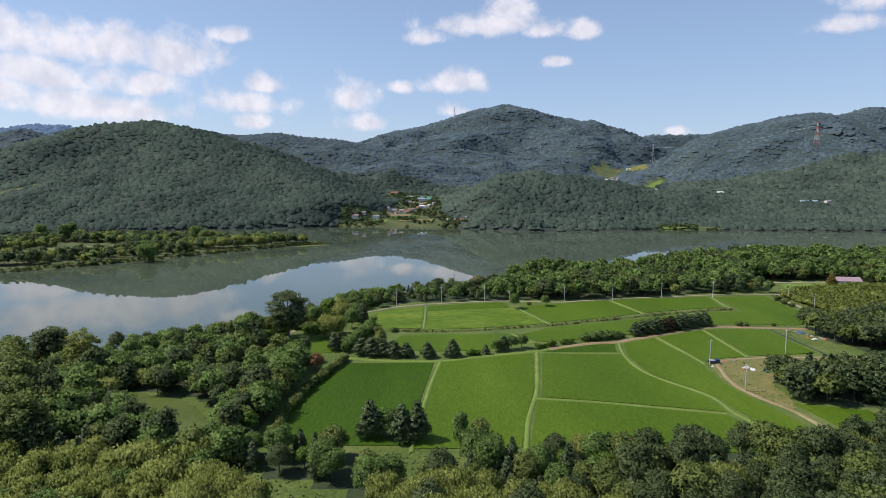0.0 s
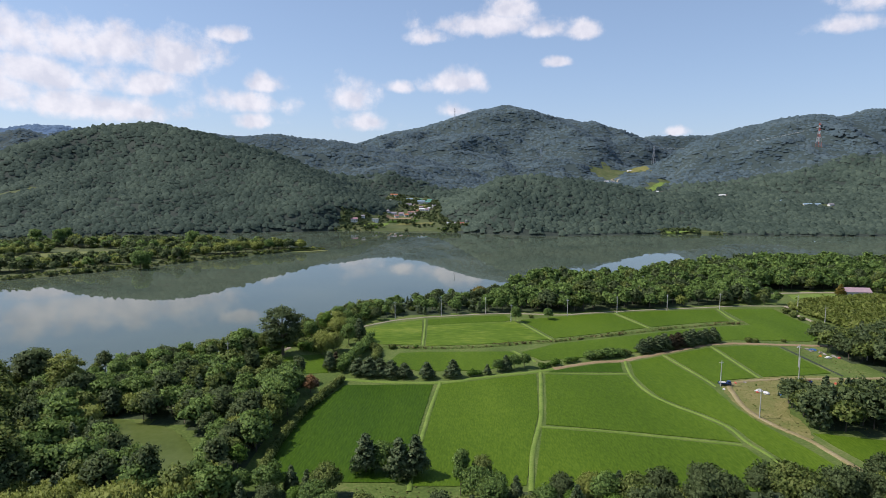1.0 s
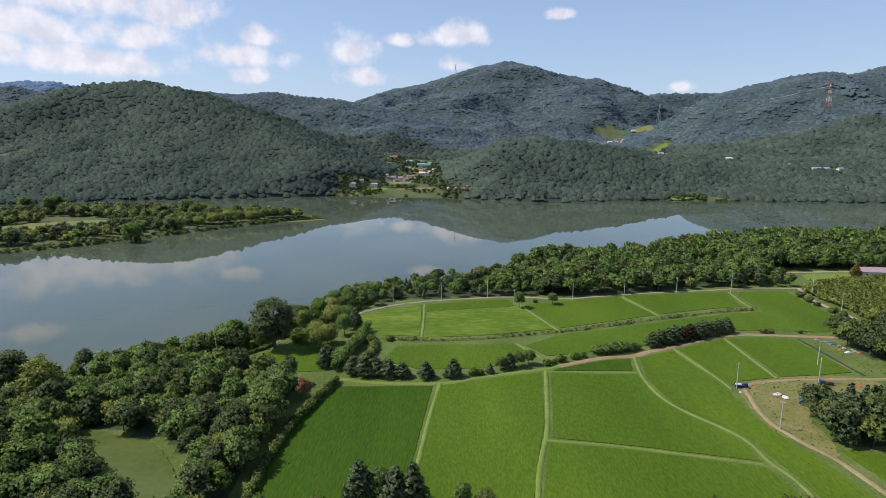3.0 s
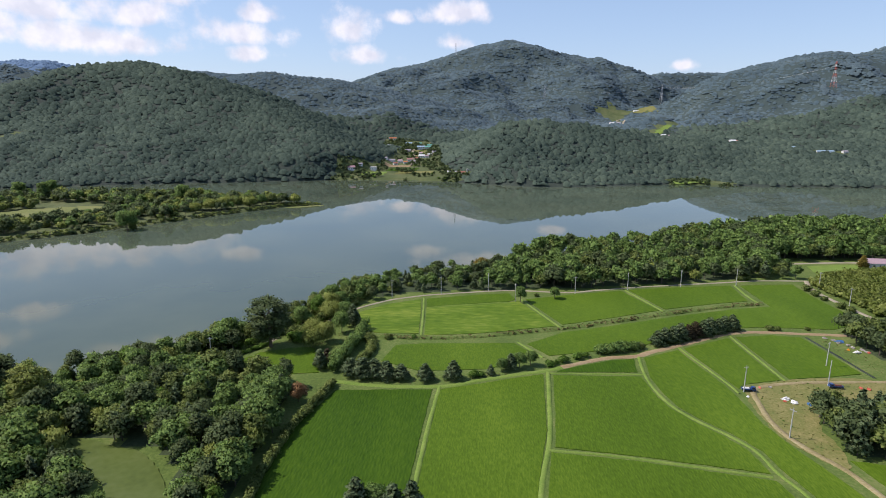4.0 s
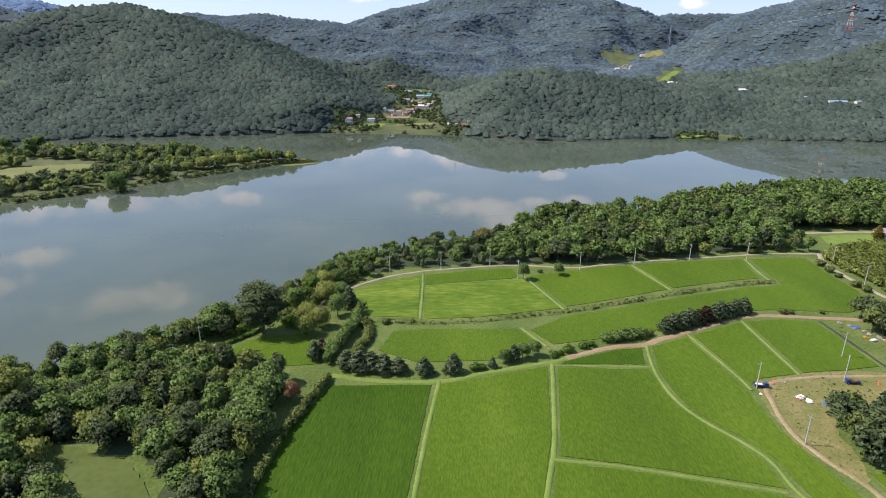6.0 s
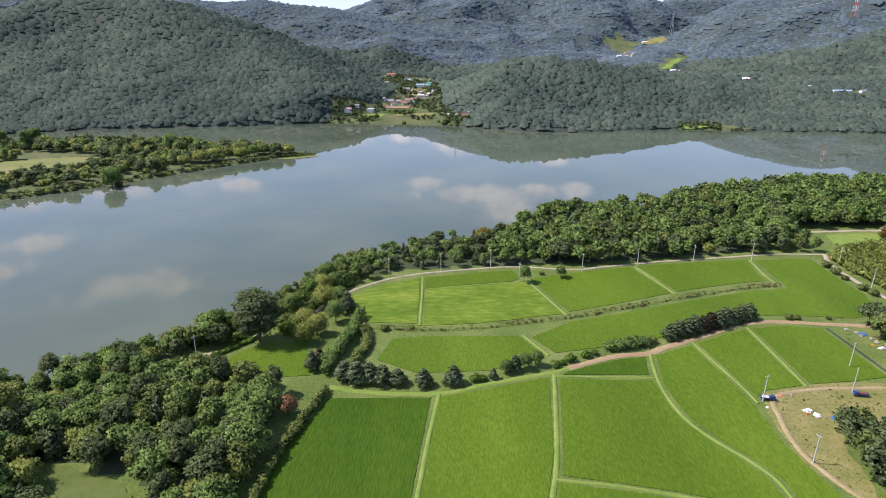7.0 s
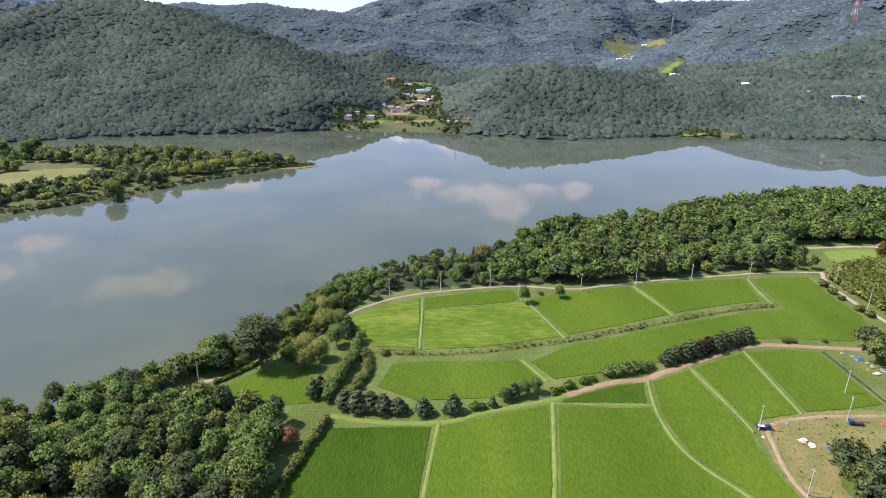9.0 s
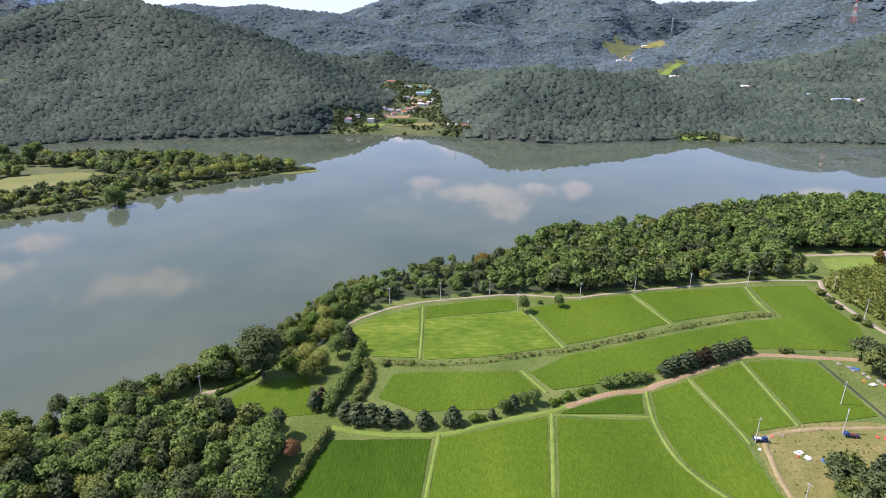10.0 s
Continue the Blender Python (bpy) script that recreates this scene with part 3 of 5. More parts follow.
def trunk_mesh(r, h, spread, base, kind):
    vs, fs, off = [], [], 0
    jobs = [((0, 0, -0.6), (0.15, 0.1, h * (0.75 if kind != "pine" else 0.92)), 0.022 * h, 0.008 * h, 0.15)]
    if kind != "pine":
        for i in range(6):
            a = i * 2.4 + r.random()
            z0 = h * (0.22 + 0.07 * i)
            jobs.append(((0.05, 0.05, z0), (math.cos(a) * spread * 0.75, math.sin(a) * spread * 0.75, z0 + h * (0.2 + 0.12 * r.random())), 0.011 * h, 0.003 * h, 0.3))
    else:
        for i in range(6):
            a = i * 2.4
            z0 = h * (0.15 + 0.12 * i)
            jobs.append(((0, 0, z0), (math.cos(a) * spread * 0.6 * (1 - i / 8), math.sin(a) * spread * 0.6 * (1 - i / 8), z0 - 0.3), 0.006 * h, 0.003 * h, 0.1))
    for a, b, r0, r1, bend in jobs:
        v, f = limb(a, b, r0, r1, 7 if off == 0 else 5, bend)
        vs.append(v)
        fs.append(f + off)
        off += len(v)
    return np.concatenate(vs), np.concatenate(fs)


def lumps_for(r, kind, h, spread):
    """Centres and radii of the leaf clumps of a crown."""
    if kind == "pine":
        n = 26
        t = (np.arange(n) + 0.5) / n
        a = np.arange(n) * 2.4
        rad = spread * (1 - t) ** 0.75 * 0.72
        c = np.stack([rad * np.cos(a), rad * np.sin(a), h * (0.14 + 0.84 * t)], 1)
        s = spread * (0.42 - 0.26 * t)
        return c, np.stack([s, s, s * 0.8], 1)
    if kind == "shrub":
        n = 9
        a = np.arange(n) * 2.4
        rad = spread * 0.6 * np.sqrt((np.arange(n) + 0.3) / n)
        c = np.stack([rad * np.cos(a), rad * np.sin(a), h * (0.35 + 0.3 * r.random(n))], 1)
        s = spread * (0.35 + 0.15 * r.random(n))
        return c, np.stack([s, s, np.full(n, h * 0.33)], 1)
    # clumps over a dome, the upper ones denser
    n = {"broad": 34, "willow": 32, "tall": 40, "vase": 64}[kind]
    mid, tall, fat = {"broad": (0.55, 0.33, 0.24), "willow": (0.5, 0.32, 0.24), "tall": (0.58, 0.34, 0.19), "vase": (0.5, 0.42, 0.1)}[kind]
    d = 1 - (1.85 if kind == "vase" else 1.45) * (np.arange(n) + 0.5) / n
    a = np.arange(n) * 2.4 + r.random(n) * 0.8
    k = 0.62 + 0.5 * r.random(n)
    ring = np.sqrt(1 - d * d) * spread * 0.74 * k
    c = np.stack([ring * np.cos(a), ring * np.sin(a), h * (mid + tall * d * k)], 1)
    if kind == "vase":  # limbs fan upward, widest above the middle
        c[:, :2] *= (0.55 + 0.62 * np.clip(c[:, 2] / h, 0.1, 0.8))[:, None]
    s = spread * (fat + 0.03 + 0.17 * r.random(n))
    return c, np.stack([s, s, s * (0.72 if kind != "willow" else 1.0)], 1)


ICO_V = np.array([(1, 0, 0), (0, 1, 0), (-1, 0, 0), (0, -1, 0), (0, 0, 1), (0, 0, -1)], float)
ICO_F = np.array([(0, 1, 4), (1, 2, 4), (2, 3, 4), (3, 0, 4), (1, 0, 5), (2, 1, 5), (3, 2, 5), (0, 3, 5)])


def crown_arrays(r, kind, h, spread, leaves, size):
    """Leaf sprays over a solid inner mass: vertices, no quads, tris, normals."""
    c, s = lumps_for(r, kind, h, spread)
    n = len(c)
    weight = s[:, 0] ** 2
    pick = r.choice(n, leaves, p=weight / weight.sum())
    d = r.normal(size=(leaves, 3))
    d[:, 2] = d[:, 2] * 0.9 + 0.35
    d /= np.linalg.norm(d, axis=1)[:, None]
    pos = c[pick] + d * s[pick] * (0.38 + 0.98 * r.random((leaves, 1)) ** 0.9)
    nrm = d + r.normal(size=(leaves, 3)) * 0.7
    nrm /= np.linalg.norm(nrm, axis=1)[:, None]
    u = np.cross(nrm, r.normal(size=(leaves, 3)))
    u /= np.linalg.norm(u, axis=1)[:, None] + 1e-9
    w = np.cross(nrm, u)
    k = size * (0.6 + 0.8 * r.random((leaves, 1)))
    if kind == "willow":
        w = w * 0.5 + np.array([0, 0, -0.9])
    q = np.stack([pos - u * k * 0.6 - w * k * 0.3, pos + u * k * 0.6 - w * k * 0.4, pos + w * k * 0.75 - d * k * 0.12], 1).reshape(-1, 3)
    whole = np.array([0, 0, h * 0.42])
    ln = d * 0.36 + (pos - whole) / (np.linalg.norm(pos - whole, axis=1)[:, None] + 1e-9) * 0.75 + (0, 0, 0.25) + r.normal(size=d.shape) * 0.15
    ln /= np.linalg.norm(ln, axis=1)[:, None]
    qn = np.repeat(ln, 3, 0)
    core_v, core_f, core_n = [], [np.arange(leaves * 3).reshape(-1, 3)], []
    off = leaves * 3
    inner = np.array([spread * 0.8, spread * 0.8, h * 0.3]) if kind in ("broad", "willow") else np.array([spread * 0.45] * 2 + [h * 0.25])
    for ci, si in zip(np.vstack([c, c.mean(0)]), np.vstack([s, inner])):
        core_v.append(ci + ICO_V * si * 0.6 * (0.75 + 0.5 * r.random((len(ICO_V), 1))))
        core_n.append(ICO_V)
        core_f.append(ICO_F + off)
        off += len(ICO_V)
    return np.concatenate([q] + core_v), np.zeros((0, 4), int), np.concatenate(core_f), np.concatenate([qn] + core_n)


KINDS = {  # height, spread, leaves, leaf size
    "broad": (12.0, 4.8, 5200, 0.46), "tall": (16.0, 4.8, 5600, 0.46), "vase": (16.0, 5.2, 6500, 0.34), "willow": (9.5, 4.9, 5600, 0.42), "pine": (9.0, 2.6, 2600, 0.38), "shrub": (2.6, 2.3, 700, 0.4),
}
LABELS = {
    "broad": "leafy green deciduous tree with dense rounded crown", "tall": "tall airy green deciduous tree with spreading limbs", "vase": "great airy tree with limbs fanning upward", "willow": "pale yellow-green willow with soft drooping foliage",
    "pine": "dark green conical pine tree", "shrub": "low rounded green shrub on rough grass",
}
TREES = {}


def make_tree(kind, mat, seed, label="", name="tree"):
    """A master tree: an empty with trunk and crown."""
    r = np.random.default_rng(seed)
    h, sp, leaves, size = KINDS[kind]
    root = new("shrub" if kind == "shrub" else name)
    tagged(root, label or LABELS[kind], "shrub" if kind == "shrub" else "tree")
    v, f = trunk_mesh(r, h, sp, 0, kind)
    t = new("trunk", mesh_from("trunk", v, [f], [M_BARK], smooth=True))
    t.parent = root
    v, quads, tris, nr = crown_arrays(r, kind, h, sp, leaves, size)
    cr = new("crown", mesh_from("crown", v, [quads, tris], [mat], normals=nr))
    cr.parent = root
    return root


def tree(kind, mat, x, y, scale=1.0, variant=0, label="", z=None, wide=1.0):
    key = (kind, mat.name, variant, label)
    zz = float(ground_z(np.array([x]), np.array([y]))[0]) if z is None else z
    m = pose(x, y, zz, 0, 0, (x * 37.7 + y * 91.3) % 360) @ Matrix.Diagonal((scale * wide, scale * wide, scale, 1))
    if key not in TREES:
        TREES[key] = make_tree(kind, mat, 11 + len(TREES), label)
        TREES[key].matrix_basis = m
        return TREES[key]
    ob = TREES[key]
    made = copy_thing(ob, Matrix())
    made.matrix_basis = m
    return made


def scatter(poly, spacing, seed, jitter=0.42):
    """Uneven points in a polygon."""
    r = np.random.default_rng(seed)
    p = np.array(poly, float)
    xs = np.arange(p[:, 0].min(), p[:, 0].max(), spacing)
    ys = np.arange(p[:, 1].min(), p[:, 1].max(), spacing * 0.87)
    gx_, gy_ = np.meshgrid(xs, ys)
    gx_ = gx_ + (np.arange(len(ys)) % 2)[:, None] * spacing / 2
    gx_ = gx_ + (r.random(gx_.shape) - 0.5) * 2 * jitter * spacing
    gy_ = gy_ + (r.random(gy_.shape) - 0.5) * 2 * jitter * spacing
    a, b = gx_.ravel(), gy_.ravel()
    k = inside(a, b, poly)
    return np.stack([a[k], b[k]], 1)


def stuff_woods(name, points, mix, label, seed, leaves=330, size=1.15, low=0.8, high=1.15, z_off=0.0, category="woodland", grow=()):
    """Many trees joined into one mesh; mix: (kind, material, share, height factor)."""
    r = np.random.default_rng(seed)
    mats = []
    for _, m, _, _ in mix:
        if m not in mats:
            mats.append(m)
    mats.append(M_BARK)
    temps = []
    for kind, m, share, hf in mix:
        for _ in range(3):
            h, sp, _, _ = KINDS[kind]
            c = crown_arrays(r, kind, h, sp, leaves, size * (0.7 if kind in ("pine", "shrub") else 1))
            tv, tf = limb((0, 0, -1), (0.1, 0.1, h * 0.7), 0.02 * h, 0.008 * h, 5)
            temps.append((c, tv, tf, mats.index(m), hf))
    share = np.repeat([s for _, _, s, _ in mix], 3)
    pick = r.choice(len(temps), len(points), p=share / share.sum())
    zz = ground_z(points[:, 0], points[:, 1]) + z_off
    V, Q, T, N, qi, ti, off = [], [], [], [], [], [], 0
    B, bi = [], 0
    vary = vnoise(points[:, 0] / 19, points[:, 1] / 19, seed)
    for i, ((x, y), z, k) in enumerate(zip(points, zz, pick)):
        (v, q, t, nr), tv, tf, mi, hf = temps[k]
        a = r.random() * 6.283
        s = (low + (high - low) * (0.55 * r.random() + 0.45 * min(1, max(0, 2.2 * vary[i] - 0.6)))) * hf
        for ox, oy, reach, more in grow:
            s *= 1 + more * math.exp(-((x - ox) ** 2 + (y - oy) ** 2) / (reach * reach))
        w = s * (0.9 + 0.3 * r.random())
        R = np.array([[math.cos(a), -math.sin(a), 0], [math.sin(a), math.cos(a), 0], [0, 0, 1]])
        V.append((v @ R.T) * (w, w, s) + (x, y, z))
        N.append(nr @ R.T)
        Q.append(q + off)
        T.append(t + off)
        qi.append(np.full(len(q), mi))
        ti.append(np.full(len(t), mi))
        off += len(v)
        V.append((tv @ R.T) * (s, s, s) + (x, y, z))
        N.append(np.tile((0.0, -0.5, 0.4), (len(tv), 1)) + (tv - tv.mean(0)) * (2, 2, 0))
        Q.append(tf + off)
        qi.append(np.full(len(tf), len(mats) - 1))
        off += len(tv)
    nn = np.concatenate(N)
    nn /= np.linalg.norm(nn, axis=1)[:, None] + 1e-9
    ob = new(name, mesh_from(name, np.concatenate(V), [np.concatenate(Q), np.concatenate(T)], mats, normals=nn, mat_index=np.concatenate(qi + ti)))
    return tagged(ob, label, category, kind="stuff")


MIXED = [("broad", M_LEAF, 0.34, 0.9), ("broad", M_LEAF2, 0.2, 0.85), ("tall", M_ASH, 0.12, 0.82), ("broad", M_ASH, 0.12, 0.85), ("willow", M_WILLOW, 0.08, 0.85), ("broad", M_BRIGHT, 0.05, 0.7), ("pine", M_PINE, 0.12, 1.0)]


def clear_of(pts, polys, lines=(), gap=4.0):
    k = np.ones(len(pts), bool)
    for p in polys:
        k &= ~inside(pts[:, 0], pts[:, 1], p)
    for line in lines:
        c = curve_points(line, 2.0)
        d = np.min(np.hypot(pts[:, None, 0] - c[None, :, 0], pts[:, None, 1] - c[None, :, 1]), 1)
        k &= d > gap
    return pts[k]


def on_land(pts, margin=3.0):
    return pts[ground_z(pts[:, 0], pts[:, 1] + margin) > -1.2]


SHORE_PATH = [(-113, 258), (-109, 269), (-104, 279), (-93, 285), (-85, 295), (-80, 306)]
GLADE = [(-68, 158), (-58, 156), (-45, 151), (-26, 143), (-10, 133), (-20, 118), (-45, 132), (-60, 144)]
GLADE2 = [(-26, 150), (-8, 147), (6, 150), (10, 167), (-26, 168)]
CLEAR = [[(-97, 262), (-95, 276), (-85, 291), (-58, 297), (-48, 262), (-76, 259)], [(-128, 217), (-105, 213), (-93, 208), (-80, 195), (-70, 178), (-70, 160), (-80, 160), (-97, 179), (-108, 191), (-122, 204)], GLADE, GLADE2]
# woods on the near side, left of the paddies
left = scatter([(-232, 110), (-232, 215), (-180, 245), (-118, 292), (-105, 312), (-96, 290), (-112, 262), (-60, 258), (-56, 222), (-60, 168), (-60, 104)], 6.4, 3)
left = on_land(clear_of(left, CLEAR, [SHORE_PATH], 3.2), 3)
front = scatter([(-60, 108), (-60, 166), (10, 163), (110, 160), (150, 172), (150, 108)], 6.8, 4)
front = clear_of(front, CLEAR)
low_left = (left[:, 1] < 157) & (left[:, 0] > -128)
stuff_woods("woodland", left[~low_left], MIXED, "dense mixed green woodland by the shore", 21, 1300, 0.72, 0.65, 1.3)
stuff_woods("willow_grove", left[low_left], [("willow", M_WILLOW, 0.75, 0.95), ("broad", M_LEAF, 0.25, 0.8)], "pale yellow-green willows crowding the wood's edge", 22, 1500, 0.66, 0.7, 1.2, category="grove")
near_trees = front
mixr = np.random.default_rng(5)
for x, y in near_trees:
    u = mixr.random()
    willow_zone = (y < 150 and x < -45) or (y < 140 and -30 < x < 40)
    s = (0.72 + 0.35 * mixr.random()) * (1.22 if x > 45 else 1.0)
    if x > 45 and u < 0.8:  # darker mixed trees beyond the willows
        kind, mat = (("broad", M_ASH), ("broad", M_ASH), ("tall", M_ASH), ("pine", M_PINE), ("broad", M_LEAF2))[int(u * 25) % 5]
        tree(kind, mat, x, y, s * (0.72 if kind == "tall" else 0.88), int(u * 50) % 2)
    elif 0.40 < u < 0.46:
        tree("broad", M_BRIGHT, x, y, s * 0.7, 1)
    elif 0.68 < u < 0.8:
        tree("broad", M_ASH, x, y, s * 0.86, int(u * 30) % 2)
    elif willow_zone and u < 0.7:
        tree("willow", M_WILLOW, x, y, s * 1.1, int(u * 20) % 3)
    elif u < 0.42:
        tree("broad", M_LEAF, x, y, s * 0.9, int(u * 30) % 3)
    elif u < 0.66:
        tree("broad", M_LEAF2, x, y, s * 0.86, int(u * 30) % 3)
    elif u < 0.8:
        tree("tall", M_LEAF, x, y, s * 0.75, int(u * 30) % 2)
    elif u < 0.93:
        tree("pine", M_PINE, x, y, s * 1.05, int(u * 30) % 2)
    else:
        tree("willow", M_WILLOW, x, y, s * 0.9, int(u * 20) % 3)

# belt of woods between the lane and the lake
belt = scatter([(-58, 362), (-70, 372), (-48, 400), (-18, 428), (28, 442), (52, 458), (128, 508), (255, 548), (424, 594), (490, 615), (490, 600), (345, 440), (330, 432), (240, 413), (206, 411), (150, 400), (92, 389), (40, 389), (-17, 376), (-40, 366)], 8.2, 8)
belt = on_land(clear_of(belt, [[(240, 412), (300, 422), (338, 428), (338, 462), (240, 462)]]), 4)
BELT = [("broad", M_LEAF, 0.46, 1.0), ("broad", M_ASH, 0.2, 0.95), ("broad", M_LEAF2, 0.14, 0.95), ("tall", M_LEAF, 0.12, 0.85), ("willow", M_WILLOW, 0.05, 0.9), ("pine", M_PINE, 0.08, 1.1)]
stuff_woods("woodland", belt[belt[:, 0] >= 25], BELT, "dense green broadleaf woodland belt along the lake", 31, 480, 1.12, 0.6, 1.3, grow=((252, 522, 42, 0.5), (345, 555, 60, 0.45), (95, 470, 30, 0.2)))
stuff_woods("woodland", belt[belt[:, 0] < 25], [("broad", M_LEAF, 0.4, 0.8), ("pine", M_PINE, 0.35, 0.9), ("broad", M_ASH, 0.15, 0.75), ("shrub", M_LEAF2, 0.2, 1.5)], "low mixed woodland on the lake promontory", 34, 520, 0.85, 0.6, 1.05)
clump = scatter([(134, 231), (129, 222), (128, 212), (131, 204), (144, 202), (165, 200), (190, 180), (200, 185), (240, 290), (245, 322), (208, 306), (194, 312), (196, 270), (212, 266), (212, 240), (175, 231)], 7.2, 9)
stuff_woods("woodland", clump, [("broad", M_ASH, 0.5, 0.9), ("pine", M_PINE, 0.2, 1.15), ("broad", M_LEAF2, 0.3, 0.85)], "dark green woodland beside the farmyard", 32, 620, 0.95, 0.95, 1.3)
MEADOW = [(-520, 640), (-470, 700), (-420, 722), (-368, 716), (-345, 668), (-366, 640), (-395, 618), (-430, 606)]
isle_pts = scatter([(-560, 480), (-400, 540), (-350, 572), (-300, 622), (-250, 680), (-200, 732), (-165, 750), (-230, 775), (-310, 800), (-400, 822), (-560, 780), (-700, 740)], 10.5, 12)
isle_pts = clear_of(isle_pts, [MEADOW])
back = np.interp(isle_pts[:, 0], [-560, -400, -300, -180], [730, 745, 715, 735])
isle_pts = on_land(isle_pts[(vnoise(isle_pts[:, 0] / 34, isle_pts[:, 1] / 24, 4) > np.where(isle_pts[:, 1] > back, 0.2, 0.46))], 5)
isle_wet = along(isle_pts[:, 0], ISLE_LOW)
isle_pts = isle_pts[isle_pts[:, 1] > isle_wet + 9]
stuff_woods("woodland", isle_pts, [("broad", M_LEAF, 0.15, 0.85), ("broad", M_ASH, 0.6, 0.85), ("willow", M_WILLOW, 0.12, 1.0), ("broad", M_LEAF2, 0.2, 0.8), ("shrub", M_LEAF2, 0.15, 1.5)], "willows and rounded trees crowding the spit", 33, 300, 1.35, 0.85, 1.5)
reed_x = np.random.default_rng(90).uniform(-560, -150, 620)
reeds = np.stack([reed_x, along(reed_x, ISLE_LOW) + 1 + 13 * np.random.default_rng(91).random(620) ** 1.4], 1)
reeds = reeds[ground_z(reeds[:, 0], reeds[:, 1]) > -2.3]
stuff_woods("shore_scrub", reeds, [("shrub", M_LEAF2, 0.4, 1.0), ("shrub", M_WILLOW, 0.3, 0.9), ("shrub", M_ASH, 0.3, 1.2)], "low scrub and reeds along the waterline of the spit", 92, 34, 1.4, 0.5, 1.3, category="scrub")


# wooded hills beyond the lake
def hill_woods():
    r = np.random.default_rng(15)
    sets = []
    for y0, y1, sp, size in ((880, 1330, 6.6, 5.0), (1330, 1750, 9.0, 6.4), (1750, 2500, 11.5, 6.8), (2500, 3450, 15, 8.6), (3450, 3660, 17, 10)):
        half = 0.82 * y1 + 40
        n = int((y1 - y0) * 2 * half / (sp * sp))
        x, y = (r.random(n) * 2 - 1) * half, y0 + r.random(n) * (y1 - y0)
        sets.append((x, y, np.full(n, size)))
    x, y, s = (np.concatenate(a) for a in zip(*sets))
    k = (np.abs(x) < 0.8 * y + 40) & ((y < 3450) | (x < -1500))
    x, y, s = x[k], y[k], s[k]
    z = ground_z(x, y)
    slope = (ground_z(x, y + 25) - z) / 25
    k = (z > -0.3) & (slope > -0.12) & (y > along(x, FAR_SHORE) + 1)
    for p in OPEN_LAND:
        k &= ~inside(x, y, p)
    x, y, z, s = x[k], y[k], z[k], s[k]
    n = len(x)
    gx1, gy1 = (ground_z(x + 20, y) - ground_z(x - 20, y)) / 40, (ground_z(x, y + 20) - ground_z(x, y - 20)) / 40
    lean = np.stack([-gx1, -gy1, np.zeros(n)], 1) * 0.8
    rings = ((4, 0.45, 0.95), (6, 0.92, 0.5), (6, 0.95, -0.4))
    temps = []
    for _ in range(8):
        v = [(0, 0, 1.08)]
        for cnt, rad, h in rings:
            for j in range(cnt):
                a = (j + 0.4 * r.random()) / cnt * 6.283
                k2 = rad * (0.75 + 0.45 * r.random())
                v.append((k2 * math.cos(a), k2 * math.sin(a), h + 0.35 * (r.random() - 0.5)))
        temps.append(np.array(v))
    f = [(0, 1 + j, 1 + (j + 1) % 4) for j in range(4)]
    for j in range(6):
        a0, a1 = 1 + (j * 4) // 6, 1 + (((j + 1) * 4) // 6) % 4
        f.append((a0, 5 + j, 5 + (j + 1) % 6))
        if a1 != a0:
            f.append((a0, 5 + (j + 1) % 6, a1))
        f.append((5 + j, 11 + j, 11 + (j + 1) % 6))
        f.append((5 + j, 11 + (j + 1) % 6, 5 + (j + 1) % 6))
    f = np.array(f)
    T = np.array(temps)[r.integers(0, 8, n)]
    a = r.random(n) * 6.283
    ca, sa = np.cos(a)[:, None], np.sin(a)[:, None]
    k = (s * (0.68 + 0.75 * r.random(n) ** 1.4))[:, None]
    hgt = k * np.where(y > 1900, 0.8, 1.0)[:, None] * (0.45 + 0.75 * r.random((n, 1)) ** 2)
    V = np.stack([(T[:, :, 0] * ca - T[:, :, 1] * sa) * k + x[:, None], (T[:, :, 0] * sa + T[:, :, 1] * ca) * k + y[:, None], T[:, :, 2] * hgt + z[:, None] + np.where(y > 1900, -0.25, 0.2)[:, None] * hgt], 2)
    # haze is in the base colours, bluer from hills to mountains to ridge
    for name, sel, mat, label in (("hill_forest", y <= 1900, M_HILL, "dense dark green forest covering the near hills"), ("mountain_forest", (y > 1900) & (y < 3450), M_HILL_HAZE, "forest covering the far mountains, tinted blue-green for haze"),
                                  ("backdrop", y >= 3450, M_FAR_HAZE, "far wooded ridge with haze blue put into its colour")):
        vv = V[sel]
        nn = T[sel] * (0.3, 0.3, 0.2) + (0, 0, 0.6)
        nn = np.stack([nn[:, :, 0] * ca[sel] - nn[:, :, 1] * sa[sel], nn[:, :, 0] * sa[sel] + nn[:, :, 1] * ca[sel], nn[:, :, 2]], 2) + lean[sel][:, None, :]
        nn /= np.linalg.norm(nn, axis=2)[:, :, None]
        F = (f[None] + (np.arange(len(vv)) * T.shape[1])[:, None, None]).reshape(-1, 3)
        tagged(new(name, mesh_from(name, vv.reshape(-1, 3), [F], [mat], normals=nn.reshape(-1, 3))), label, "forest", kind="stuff")


